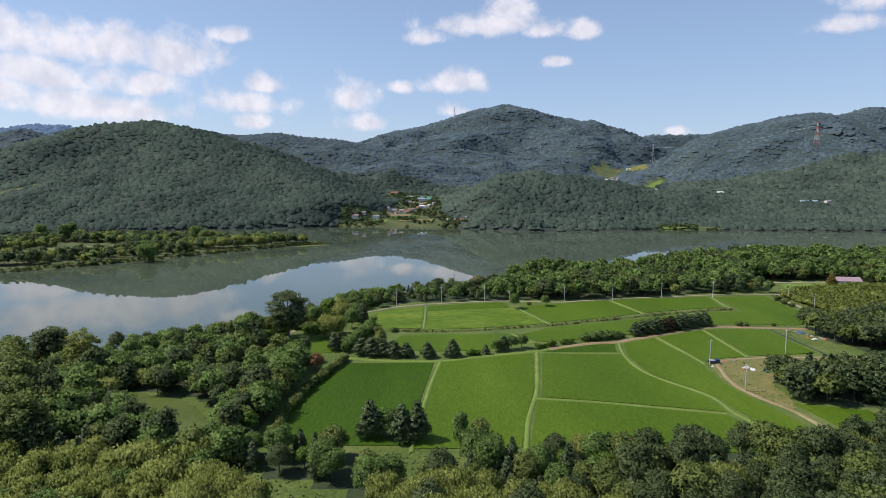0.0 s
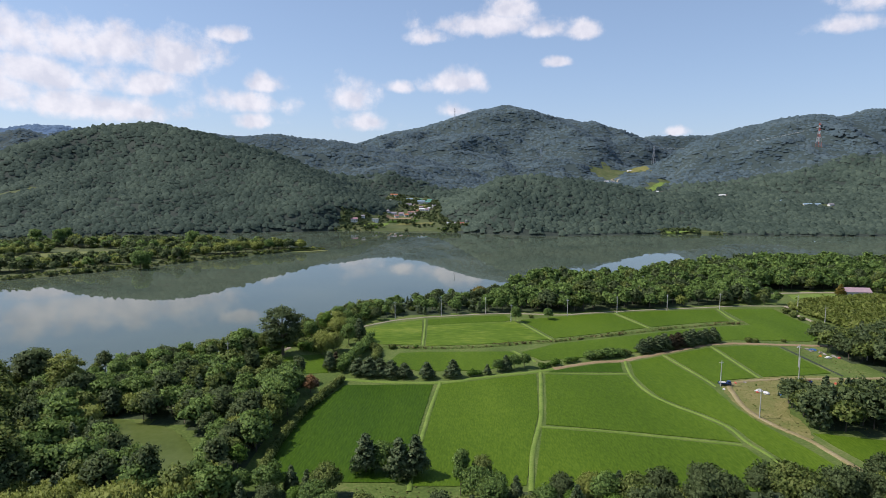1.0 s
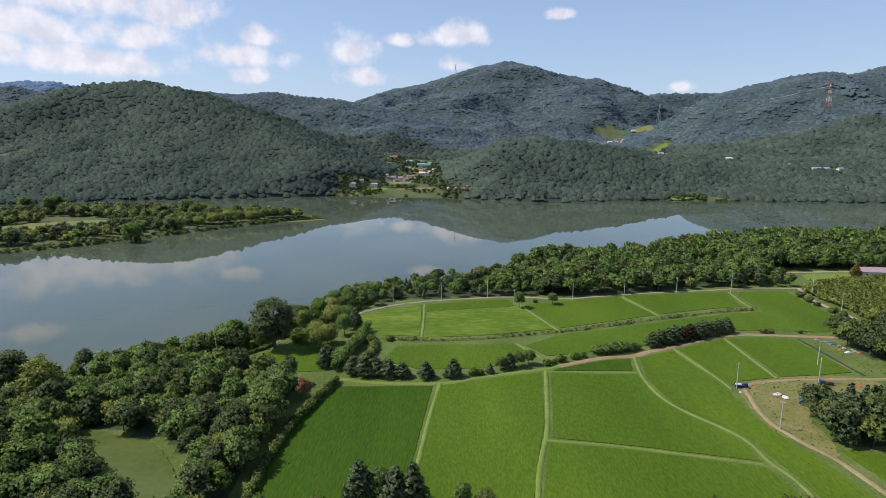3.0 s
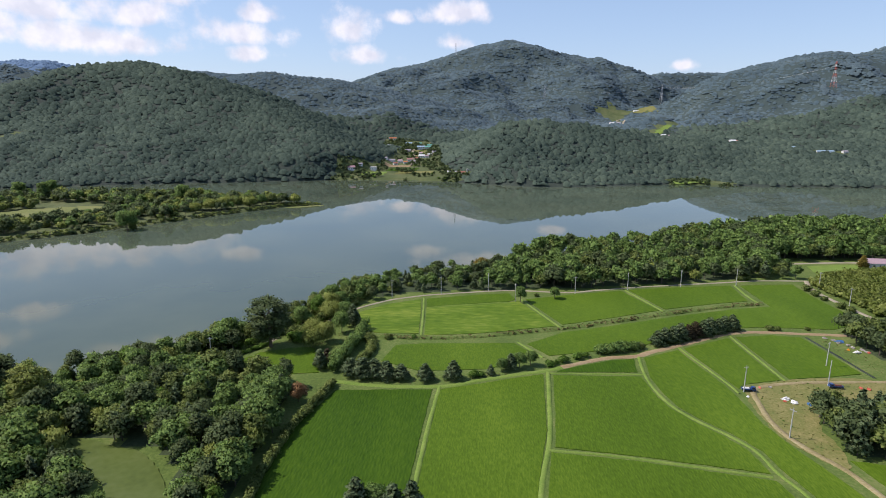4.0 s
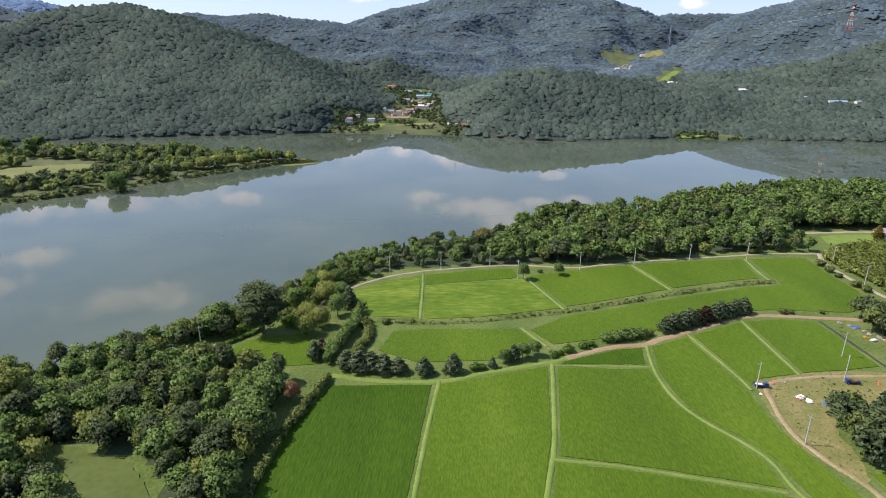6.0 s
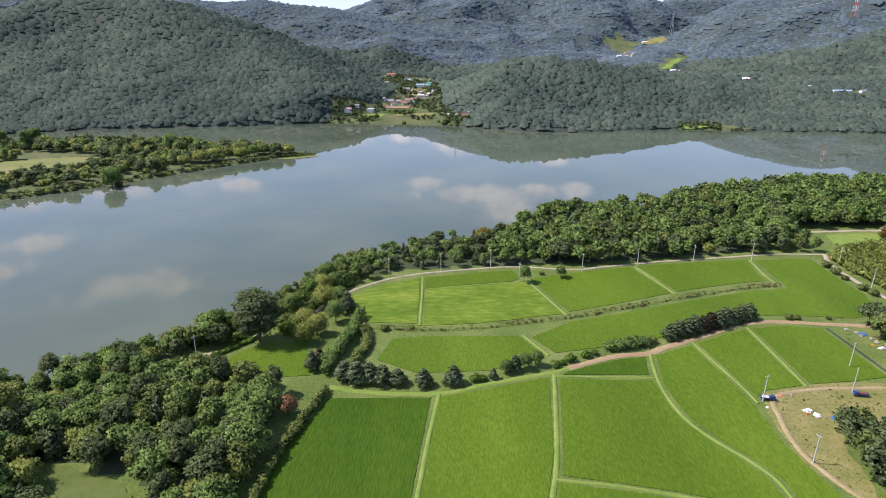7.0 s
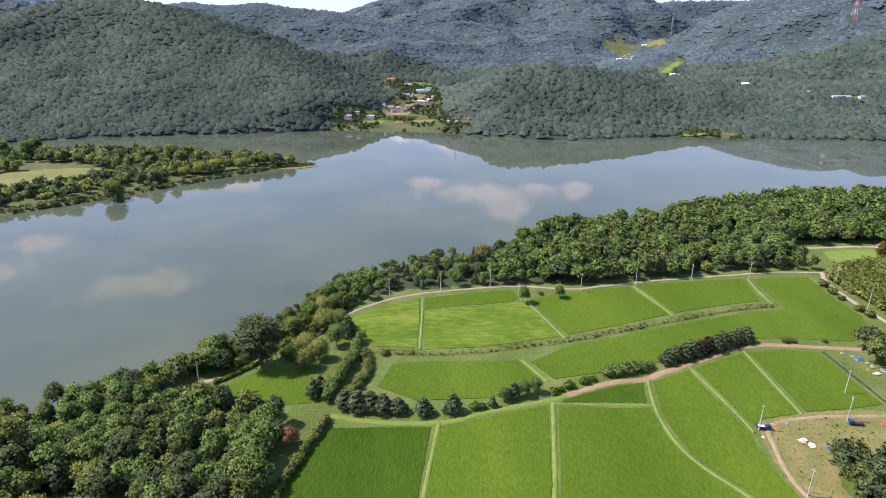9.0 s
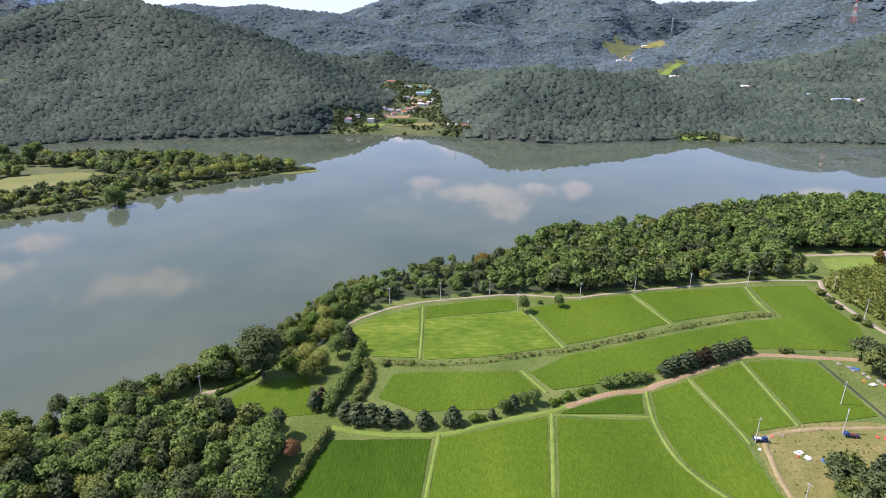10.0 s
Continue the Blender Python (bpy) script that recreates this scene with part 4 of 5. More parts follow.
OPEN_LAND = [
    [(-190, 1030), (-60, 1022), (30, 1002), (55, 1060), (20, 1075), (0, 1120), (-5, 1300), (-10, 1420), (-40, 1600), (-150, 1600), (-150, 1430), (-100, 1420), (-100, 1250), (-120, 1130), (-190, 1095)],
    [(610, 2440), (690, 2490), (750, 2450), (850, 2455), (835, 2390), (725, 2420), (680, 2320), (612, 2090), (600, 2120), (645, 2260)],
    [(768, 2015), (765, 1950), (675, 1870), (640, 1730), (620, 1800), (632, 1890)],
    [(630, 1345), (672, 1350), (680, 1385), (645, 1390)],
    [(748, 1252), (836, 1262), (815, 1214), (750, 1222)],
    [(366, 1010), (410, 1022), (450, 1012), (470, 975), (462, 945), (366, 960)],
    [(-890, 1120), (-840, 1220), (-800, 1200), (-850, 1115)],
]
hill_woods()

# forest floor under near woods, haze-tinted ground on far hills, rough grass elsewhere
cx = (X[:-1, :-1] + X[1:, 1:]).ravel() / 2
cy = (Y[:-1, :-1] + Y[1:, 1:]).ravel() / 2
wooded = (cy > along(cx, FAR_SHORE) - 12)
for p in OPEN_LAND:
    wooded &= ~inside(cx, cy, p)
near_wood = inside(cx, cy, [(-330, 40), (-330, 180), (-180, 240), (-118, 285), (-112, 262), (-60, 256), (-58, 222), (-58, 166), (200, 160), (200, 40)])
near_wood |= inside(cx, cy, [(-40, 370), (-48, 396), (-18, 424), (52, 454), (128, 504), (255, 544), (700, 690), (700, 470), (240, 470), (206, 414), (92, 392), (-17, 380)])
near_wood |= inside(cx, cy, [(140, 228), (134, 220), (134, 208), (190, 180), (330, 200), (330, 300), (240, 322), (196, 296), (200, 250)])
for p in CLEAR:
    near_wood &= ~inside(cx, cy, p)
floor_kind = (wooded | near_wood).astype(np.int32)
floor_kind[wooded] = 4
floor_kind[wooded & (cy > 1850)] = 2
for p in OPEN_LAND:
    floor_kind[inside(cx, cy, p)] = 3
floor_kind[(cx < -140) & (cy > 400) & (cy < 850)] = 3
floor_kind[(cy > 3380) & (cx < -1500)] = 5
for m in (M_FLOOR, M_MOUNT, M_SCRUB, M_UNDER, M_FAR_HAZE):
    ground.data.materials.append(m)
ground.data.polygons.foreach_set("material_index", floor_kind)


# ---- hedges, rows and single trees round the paddies ----
def hedge(line, height, width, mat, label, seed):
    """A clipped-looking but ragged row of shrubs grown together."""
    r = np.random.default_rng(seed)
    c = curve_points(line, width * 0.45)
    V, Q, T, N, off = [], [], [], [], 0
    for x, y in c:
        for side in (-0.28, 0.28):
            w = width * (0.42 + 0.16 * r.random())
            h = height * (0.72 + 0.4 * r.random())
            v, q, t, n = crown_arrays(r, "shrub", h, w, 240, 0.5)
            V.append(v + (x + side * width * (r.random() - 0.5) * 2, y + side * width, float(ground_z(np.array([x]), np.array([y]))[0])))
            Q.append(q + off)
            T.append(t + off)
            N.append(n)
            off += len(v)
    ob = new("hedge", mesh_from("hedge", np.concatenate(V), [np.concatenate(Q), np.concatenate(T)], [mat], normals=np.concatenate(N)))
    return tagged(ob, label, "hedge")


hedge([(-44, 254), (-48, 236), (-52, 218), (-54, 196), (-54, 174)], 3.4, 2.6, M_LEAF2, "ragged green hedge along the paddy edge", 51)
hedge([(-47, 268), (-44, 282), (-41, 298), (-39, 316)], 6.2, 5.0, M_LEAF, "tall dark green hedge beside the meadow", 52)
hedge([(-37, 272), (-33, 284), (-33, 296), (-36, 304)], 3.4, 3.6, M_LEAF2, "leafy green hedge below the terrace bank", 53)
hedge([(-96, 280), (-88, 289), (-82, 297)], 1.6, 1.8, M_BRIGHT, "low bright green hedge along the meadow", 54)

tree("vase", M_ASH, -80, 294, 1.6, 7, "great spreading grey-green tree beside the shore path", wide=1.45)
tree("tall", M_ASH, -163, 236, 1.35, 1, wide=1.3)
for x, y, k in ((-170, 222, 1.25), (-160, 208, 1.3), (-150, 196, 1.3), (-142, 186, 1.35), (-133, 172, 1.3), (-122, 160, 1.25), (-152, 178, 1.35), (-138, 156, 1.3)):
    tree("tall", M_LEAF2, x, y, k, 3, wide=1.2)
tree("vase", M_WILLOW, -146, 229, 1.35, 8, "airy yellow-green tree with bare limbs showing", wide=1.2)
tree("broad", M_RUST, -54, 240, 0.66, 1, "small tree with rust-red dying foliage")
for x, y, k, m, s, w in (
        (-60, 292, "willow", M_WILLOW, 1.0, 0.9), (-56, 300, "willow", M_WILLOW, 1.05, 0.9), (-63, 308, "willow", M_WILLOW, 0.9, 1.1), (-50, 312, "broad", M_LEAF, 0.95, 0.9),
        (-46, 322, "pine", M_PINE, 1.3, 1.3), (-51, 330, "broad", M_LEAF, 0.9, 1.0), (-58, 330, "willow", M_WILLOW, 1.1, 1.1), (-66, 335, "broad", M_BRIGHT, 1.05, 0.8), (-62, 345, "willow", M_WILLOW, 1.1, 1.0),
        (-57, 352, "broad", M_LEAF, 0.8, 1.0), (-64, 362, "broad", M_LEAF, 0.85, 1.0), (-72, 322, "broad", M_LEAF, 0.9, 0.9), (-78, 334, "broad", M_LEAF2, 0.8, 0.9), (-91, 303, "broad", M_LEAF2, 0.8, 1.0),
        (-97, 306, "broad", M_LEAF, 0.7, 1.0), (-101, 298, "broad", M_LEAF, 0.75, 1.0), (-71, 345, "broad", M_LEAF2, 0.8, 0.9), (-58, 376, "broad", M_LEAF, 0.75, 1.0), (-50, 386, "broad", M_LEAF2, 0.7, 1.0),
        (-52, 270, "pine", M_PINE, 1.0, 1.3), (-50, 275, "pine", M_BROWNPINE, 0.8, 1.4), (-72, 258, "broad", M_LEAF, 0.62, 1.0), (-66, 257, "broad", M_LEAF, 0.6, 1.1), (-84, 258, "broad", M_LEAF2, 0.62, 1.1),
        (-38, 264, "pine", M_PINE, 0.85, 2.1), (-33, 262, "pine", M_PINE, 0.95, 2.1), (-28, 262, "pine", M_PINE, 0.9, 2.1), (-23, 261, "pine", M_PINE, 0.85, 2.1), (-17, 260, "pine", M_PINE, 0.75, 2.1), (-36, 268, "broad", M_LEAF2, 0.45, 1.0),
        (-7, 259, "pine", M_PINE, 0.82, 1.8), (4.5, 260.5, "pine", M_PINE, 0.9, 1.7), (25, 268, "broad", M_LEAF, 0.5, 1.0), (29, 270, "pine", M_PINE, 0.8, 1.5), (33, 271.5, "broad", M_LEAF, 0.6, 1.0), (38, 274, "broad", M_LEAF, 0.58, 1.0), (20, 264, "pine", M_PINE, 0.55, 1.3),
        (45, 361, "broad", M_LEAF, 0.85, 0.8), (66, 368, "broad", M_LEAF, 0.62, 1.0), (26, 428, "willow", M_GOLD, 1.05, 1.0), (56, 452, "tall", M_LEAF, 0.85, 0.9), (62, 455, "tall", M_LEAF, 0.8, 0.9),
        (298, 440, "pine", M_GOLD, 1.1, 1.4), (-303, 588, "broad", M_LEAF, 1.95, 1.0), (-318, 748, "broad", M_LEAF, 2.0, 1.0), (-505, 772, "tall", M_LEAF, 1.5, 1.1), (-304, 735, "broad", M_LEAF2, 1.5, 1.0), (-510, 795, "tall", M_LEAF, 1.5, 1.1), (-540, 778, "tall", M_LEAF, 1.5, 1.1), (-400, 560, "broad", M_LEAF, 1.2, 1.2),
        (-300, 592, "broad", M_LEAF2, 0.7, 1.0), (-262, 690, "willow", M_WILLOW, 1.43, 1.2), (-250, 700, "willow", M_WILLOW, 1.56, 1.2), (-240, 712, "broad", M_LEAF2, 1.04, 1.2), (-228, 718, "willow", M_WILLOW, 1.30, 1.3), (-217, 730, "broad", M_LEAF, 1.17, 1.1), (-207, 738, "broad", M_LEAF2, 1.17, 1.2), (-198, 746, "broad", M_LEAF, 1.10, 1.2), (-274, 676, "willow", M_WILLOW, 1.17, 1.2), (-286, 700, "broad", M_LEAF, 1.0, 1.1), (-190, 751, "broad", M_LEAF2, 0.6, 1.2), (-23, 176, "pine", M_PINE, 1.35, 1.3), (-18, 177, "broad", M_LEAF, 0.75, 1.0), (-13, 174, "pine", M_PINE, 1.3, 1.3), (-8, 174, "pine", M_PINE, 1.4, 1.2), (5, 163, "tall", M_LEAF, 0.9, 0.6), (11, 163, "tall", M_LEAF2, 0.75, 0.8)):
    tree(k, m, x, y, s, 1, wide=w)
for i in range(11):  # pine row north of the earth track
    tree("pine", M_BROWNPINE if i in (4, 5) else M_PINE, 101 + i * 4.5, 297 + i * 2.05 + (i % 2), 0.82 + 0.04 * (i % 4), i % 2, "dark pine with browning needles in a row" if i in (4, 5) else "dark pine standing in a row beside the track", wide=1.9)
for x, y, m, s in ((13, 262.5, M_BRIGHT, 1.2), (16, 263, M_BRIGHT, 0.9), (46, 273, M_BRIGHT, 1.0), (49, 275, M_BRIGHT, 0.8), (53, 277.5, M_BRIGHT, 1.25), (60, 281, M_BRIGHT, 1.1), (64, 283, M_BRIGHT, 0.9), (165, 317, M_LEAF2, 1.0), (169, 317, M_LEAF2, 0.8),
                   (184, 317, M_LEAF2, 0.7), (72, 287, M_LEAF, 1.5), (76, 288, M_LEAF, 1.6), (80, 289.5, M_LEAF, 1.7), (84, 290.5, M_LEAF, 1.7), (88, 291.5, M_LEAF, 1.5), (92, 293, M_LEAF2, 1.1),
                   (225, 385, M_LEAF2, 1.5), (224, 375, M_LEAF2, 1.4), (224, 366, M_LEAF2, 1.0), (224, 352, M_LEAF2, 1.4), (225, 345, M_LEAF2, 1.3), (-36, 307, M_LEAF2, 0.9), (-26, 304, M_LEAF2, 1.0), (-14, 305, M_BRIGHT, 0.7),
                   (-68, 300, M_BRIGHT, 1.6), (-72, 304, M_BRIGHT, 1.5), (-66, 305, M_BRIGHT, 1.6), (-90, 296, M_BRIGHT, 1.4), (-95, 293, M_BRIGHT, 1.2), (56, 372, M_LEAF2, 0.8), (195, 408, M_LEAF2, 1.4), (200, 410, M_LEAF2, 1.5)):
    tree("shrub", m, x, y, s, int(x) % 2)

weeds = np.concatenate([
    np.repeat(curve_points([(-38, 307), (-11, 304), (15, 306), (32, 310), (60, 317), (91, 328), (125, 341), (161, 353), (183, 357)], 1.0), 2, 0),
    scatter([(-60, 300), (-46, 262), (-38, 262), (-30, 304), (-44, 318), (-46, 335)], 2.6, 78), scatter([(190, 400), (225, 402), (224, 396), (190, 397)], 2.4, 79),
    scatter(YARD, 2.4, 61), scatter([(-60, 255), (-46, 255), (-48, 222), (-58, 222)], 2.6, 62), scatter([(180, 306), (190, 306), (192, 262), (182, 264)], 3, 63),
    scatter([(44, 271), (96, 294), (150, 318), (215, 314), (215, 318), (150, 321), (96, 297), (44, 276)], 2.4, 64),
    scatter([(-40, 256.5), (2, 257), (30, 266), (30, 269), (2, 259), (-40, 259)], 2.2, 65), scatter(GLADE, 2.4, 66), scatter(GLADE2, 2.2, 77), scatter([(130, 200), (160, 200), (165, 206), (140, 212)], 2.6, 67)])
weeds = weeds + (np.random.default_rng(6).random(weeds.shape) - 0.5) * 3.2
M_WEED = leaf("weed_leaf", [(0.12, 0.155, 0.035), (0.21, 0.22, 0.065), (0.33, 0.28, 0.13)], 0.6)
stuff_woods("weeds", weeds, [("shrub", M_WEED, 0.95, 0.2), ("shrub", M_BRIGHT, 0.05, 0.3)], "tufts of rough weeds on banks and verges", 71, 26, 1.1, 0.3, 0.95, category="weeds")
under = on_land(clear_of(scatter([(-120, 284), (-103, 308), (-80, 352), (-64, 385), (-48, 402), (-38, 385), (-52, 350), (-60, 330), (-66, 312), (-88, 302), (-100, 288)], 3.6, 75), [], [SHORE_PATH], 2.4), 2.5)
stuff_woods("undergrowth", under, [("shrub", M_LEAF2, 0.4, 1.1), ("shrub", M_BRIGHT, 0.25, 0.8), ("broad", M_LEAF, 0.15, 0.5), ("broad", M_LEAF2, 0.15, 0.55)], "tangled green undergrowth along the shore", 76, 170, 0.85, 0.7, 1.4, category="undergrowth")
bank_line = curve_points([(-40, 309), (-11, 305), (15, 307), (32, 311), (60, 318), (91, 329), (125, 342), (161, 354), (183, 358)], 1.3)
bank_line = np.repeat(bank_line, 2, 0) + (np.random.default_rng(8).random((len(bank_line) * 2, 2)) - 0.5) * 3.0
M_BROWNWEED = leaf("weed_brownish", [(0.1, 0.1, 0.035), (0.17, 0.15, 0.06), (0.26, 0.21, 0.1)], 0.5)
stuff_woods("bank_weeds", bank_line, [("shrub", M_BROWNWEED, 0.45, 0.42), ("shrub", M_WEED, 0.35, 0.4), ("shrub", M_LEAF2, 0.2, 0.45)], "rough brownish weeds along the terrace bank", 78, 40, 1.1, 0.6, 1.3, category="weeds")
bamboo = clear_of(scatter([(236, 398), (236, 335), (330, 350), (345, 425), (300, 430), (262, 420)], 4.2, 68), [[(300, 432), (322, 432), (322, 452), (300, 452)]])
stuff_woods("bamboo_grove", bamboo, [("shrub", M_BAMBOO, 0.7, 1.9), ("shrub", M_WILLOW, 0.3, 1.8)], "yellowish green bamboo grove beside the lane", 72, 130, 0.9, 0.75, 1.2, category="grove")
vill = scatter(OPEN_LAND[0], 8.5, 69)
vill = vill[vnoise(vill[:, 0] / 22, vill[:, 1] / 22, 11) > np.where((vill[:, 0] < -112) | (vill[:, 0] > -8), 0.22, 0.5)]
shore_r = scatter(OPEN_LAND[5], 9, 70)
stuff_woods("village_trees", np.concatenate([vill, shore_r[vnoise(shore_r[:, 0] / 30, shore_r[:, 1] / 20, 12) > 0.5]]), [("broad", M_ASH, 0.5, 0.6), ("shrub", M_ASH, 0.5, 1.6), ("shrub", M_BRIGHT, 0.1, 1.2)], "garden trees and shrubs about the village", 73, 60, 1.9, 0.6, 1.3, category="trees")

# ---- meadows, lanes and plots on the far shore ----


def slope_patch(name, poly, mat, label, category, lift=0.5, step=8.0):
    """A plot of land laid on the slope."""
    p = np.array(poly, float)
    xs, ys = np.arange(p[:, 0].min(), p[:, 0].max() + step, step), np.arange(p[:, 1].min(), p[:, 1].max() + step, step)
    a, b = np.meshgrid(xs, ys)
    cx, cy = a[:-1, :-1] + step / 2, b[:-1, :-1] + step / 2
    k = inside(cx.ravel(), cy.ravel(), poly)
    n = len(xs)
    j = (np.arange(len(ys) - 1)[:, None] * n + np.arange(n - 1)[None]).ravel()[k]
    v = np.column_stack([a.ravel(), b.ravel(), np.maximum(ground_z(a.ravel(), b.ravel()), -2.2) + lift])
    ob = new(name, mesh_from(name, v, [np.stack([j, j + 1, j + n + 1, j + n], 1)], [mat], smooth=True))
    return tagged(ob, label, category, kind="structure")


slope_patch("plot", [(-105, 1098), (-50, 1100), (-45, 1125), (-100, 1122)], M_RICE_DEEP, "green vegetable plot below the village", "plot", 0.6, 4)
slope_patch("plot", [(-85, 1072), (-20, 1072), (-15, 1092), (-80, 1090)], M_LOT, "dry yellow plot by the water", "plot", 0.7, 4)
slope_patch("plot", [(-145, 1062), (-105, 1062), (-100, 1090), (-145, 1092)], M_BUND, "pale green lawn by the water", "plot", 0.6, 4)
slope_patch("plot", [(-110, 1135), (-60, 1135), (-62, 1152), (-108, 1150)], M_DIRT, "bare earth plot in the village", "plot", 0.8, 4)
slope_patch("plot", [(-110, 1420), (-60, 1400), (-55, 1500), (-120, 1520)], M_RICE, "pale green terrace above the village", "plot", 0.8, 6)
slope_patch("plot", [(-60, 1250), (-20, 1250), (-18, 1330), (-62, 1330)], M_LOT, "trodden earth yards in the village", "plot", 0.7, 5)
slope_patch("plot", [(372, 975), (410, 978), (430, 976), (424, 1004), (400, 1010), (376, 1004)], M_BUND, "light green paddy on the far shore", "plot", 0.6, 6)
slope_patch("plot", [(745, 2430), (850, 2460), (835, 2375), (770, 2410)], M_LOT, "bare brown hillside plot", "plot", 1.5, 12)
slope_patch("plot", [(630, 1780), (690, 1880), (745, 1950), (700, 1930), (640, 1850)], M_BUND, "pale green valley plot between woods", "plot", 1.2, 8)
slope_patch("plot", MEADOW, M_DRY, "yellowish meadow on the wooded spit", "plot", 0.35, 6)
strip("lane", [(-62, 1150), (-60, 1230), (-66, 1330), (-58, 1400), (-62, 1480), (-50, 1530), (-20, 1580)], 5.0, 1.2, M_TRACK, "pale concrete village lane", "lane", 0.1, 6)
strip("lane", [(610, 2080), (660, 2200), (640, 2260), (690, 2330)], 7.0, 2.0, M_TRACK, "pale lane up the hillside", "lane", 0.1, 8)
strip("lane", [(230, 452), (261, 453), (280, 455), (301, 456), (330, 452)], 3.5, 0.2, M_TRACK, "pale lane to the white house", "lane")
flat_patch("sandbar", [(-194, 730), (-178, 724), (-158, 735), (-146, 744), (-160, 747), (-186, 744)], -2.25, M_DRY, "low pale sandbar at the tip of the spit", "sandbar")
flat_patch("lawn", [(262, 446), (298, 449), (297, 434), (286, 430), (258, 424)], 0.15, M_BUND, "mown grass lawn beside the lane", "lawn")

# ---- buildings ----
M_WALL = material("white_render", [(0.62, 0.61, 0.58), (0.72, 0.71, 0.68), (0.8, 0.79, 0.76)], 0.3, 3, 0.85, 0.02, 8)
M_GLASS = material("window_glass", [(0.03, 0.04, 0.05), (0.05, 0.06, 0.07)], 1, 4, 0.08, spec=0.6)
M_WOOD = material("door_wood", [(0.12, 0.08, 0.05), (0.2, 0.13, 0.08)], 1, 12, 0.7)


def roof_mat(name, c):
    return material(name, [tuple(v * 0.8 for v in c), c, tuple(min(1, v * 1.15) for v in c)], 0.4, 3, 0.6, 0.03, 6)


R_PINK, R_ORANGE, R_BLUE, R_GREEN = roof_mat("roof_mauve", (0.42, 0.3, 0.32)), roof_mat("roof_orange", (0.5, 0.18, 0.08)), roof_mat("roof_blue", (0.3, 0.42, 0.52)), roof_mat("roof_teal", (0.12, 0.36, 0.28))
R_GREY, R_RED, R_WHITE = roof_mat("roof_grey", (0.33, 0.3, 0.33)), roof_mat("roof_red", (0.34, 0.14, 0.1)), roof_mat("roof_white", (0.72, 0.72, 0.72))


def box(bm, x0, x1, y0, y1, z0, z1, bevel=0.0):
    g = bmesh.ops.create_cube(bm, size=1.0)
    bmesh.ops.scale(bm, vec=(x1 - x0, y1 - y0, z1 - z0), verts=g["verts"])
    bmesh.ops.translate(bm, vec=((x0 + x1) / 2, (y0 + y1) / 2, (z0 + z1) / 2), verts=g["verts"])
    if bevel:
        edges = list({e for v in g["verts"] for e in v.link_edges})
        bmesh.ops.bevel(bm, geom=edges, offset=bevel, segments=2, affect="EDGES")
    return bm


def house(x, y, length, depth, height, roof, turn, label, flat=False):
    """Walls, roof, door and windows on the long front, which faces -y before the turn."""
    root = tagged(new("house"), label, "house")
    z = float(np.min(ground_z(x + np.array([-1, 1, 0, 0]) * length / 3, y + np.array([0, 0, -1, 1]) * depth / 3)))
    L, D, H = length / 2, depth / 2, height
    bm = bmesh.new()
    box(bm, -L, L, -D, D, -2.5, H)
    if not flat:
        rise = D * 0.55
        for sx in (-L + 0.02, L - 0.02):
            v = [bm.verts.new((sx, -D, H)), bm.verts.new((sx, D, H)), bm.verts.new((sx, 0, H + rise))]
            bm.faces.new(v)
    part("wall", bm, M_WALL, root)
    bm = bmesh.new()
    if flat:
        box(bm, -L - 0.3, L + 0.3, -D - 0.3, D + 0.3, H, H + 0.45)
    else:
        o = 0.5
        for s in (-1, 1):
            p = [(-L - o, s * (D + o), H - 0.55 * o), (L + o, s * (D + o), H - 0.55 * o), (L + o, 0, H + rise), (-L - o, 0, H + rise)]
            low = [bm.verts.new(q) for q in p]
            top = [bm.verts.new((q[0], q[1], q[2] + 0.25)) for q in p]
            bm.faces.new(low)
            bm.faces.new(top)
            for i in range(4):
                bm.faces.new((low[i], low[(i + 1) % 4], top[(i + 1) % 4], top[i]))
        bmesh.ops.recalc_face_normals(bm, faces=bm.faces)
    part("roof", bm, roof, root)
    bm = box(bmesh.new(), -0.55, 0.55, -D - 0.06, -D + 0.05, 0, 2.1)
    part("door", bm, M_WOOD, root)
    n = max(2, int(length / 3.5))
    for storey in range(max(1, int(height / 2.9))):
        for i in range(n):
            cx = -L + (i + 0.5) * length / n
            if abs(cx) < 1.3 and storey == 0:
                continue
            zb = 0.9 + storey * 2.9
            w = part("window", box(bmesh.new(), cx - 0.8, cx + 0.8, -D - 0.08, -D + 0.04, zb, zb + 1.3), M_WALL, root)
            part("pane", box(bmesh.new(), cx - 0.7, cx + 0.7, -D - 0.1, -D - 0.085, zb + 0.1, zb + 1.2), M_GLASS, w)
    root.matrix_basis = pose(x, y, z + 0.3, 0, 0, turn)
    return root


house(311, 444, 20, 9, 3.4, R_PINK, -8, "long white farmhouse with a mauve metal roof")
house(-165, 1086, 13, 9, 4, roof_mat("roof_rose", (0.4, 0.24, 0.26)), 20, "low house with a rose-pink roof near the water")
house(-127, 1103, 12, 8, 6.2, R_WHITE, -10, "white two-storey house with a flat roof", True)
house(32, 1054, 11, 7, 3.2, R_RED, 10, "small house with a red roof by the shore")
house(44, 1064, 7, 6, 3.2, R_WHITE, 0, "small white shed by the shore", True)
house(-100, 1176, 13, 8, 4, R_GREY, 12, "village house with a dark grey roof")
house(-84, 1183, 9, 7, 4, R_PINK, -8, "village house with a mauve roof")
house(-66, 1195, 11, 8, 4.5, roof_mat("roof_brown", (0.38, 0.2, 0.17)), 5, "village house with a brown roof")
house(-44, 1241, 12, 7, 3.6, R_WHITE, -15, "low white village house with a pale roof")
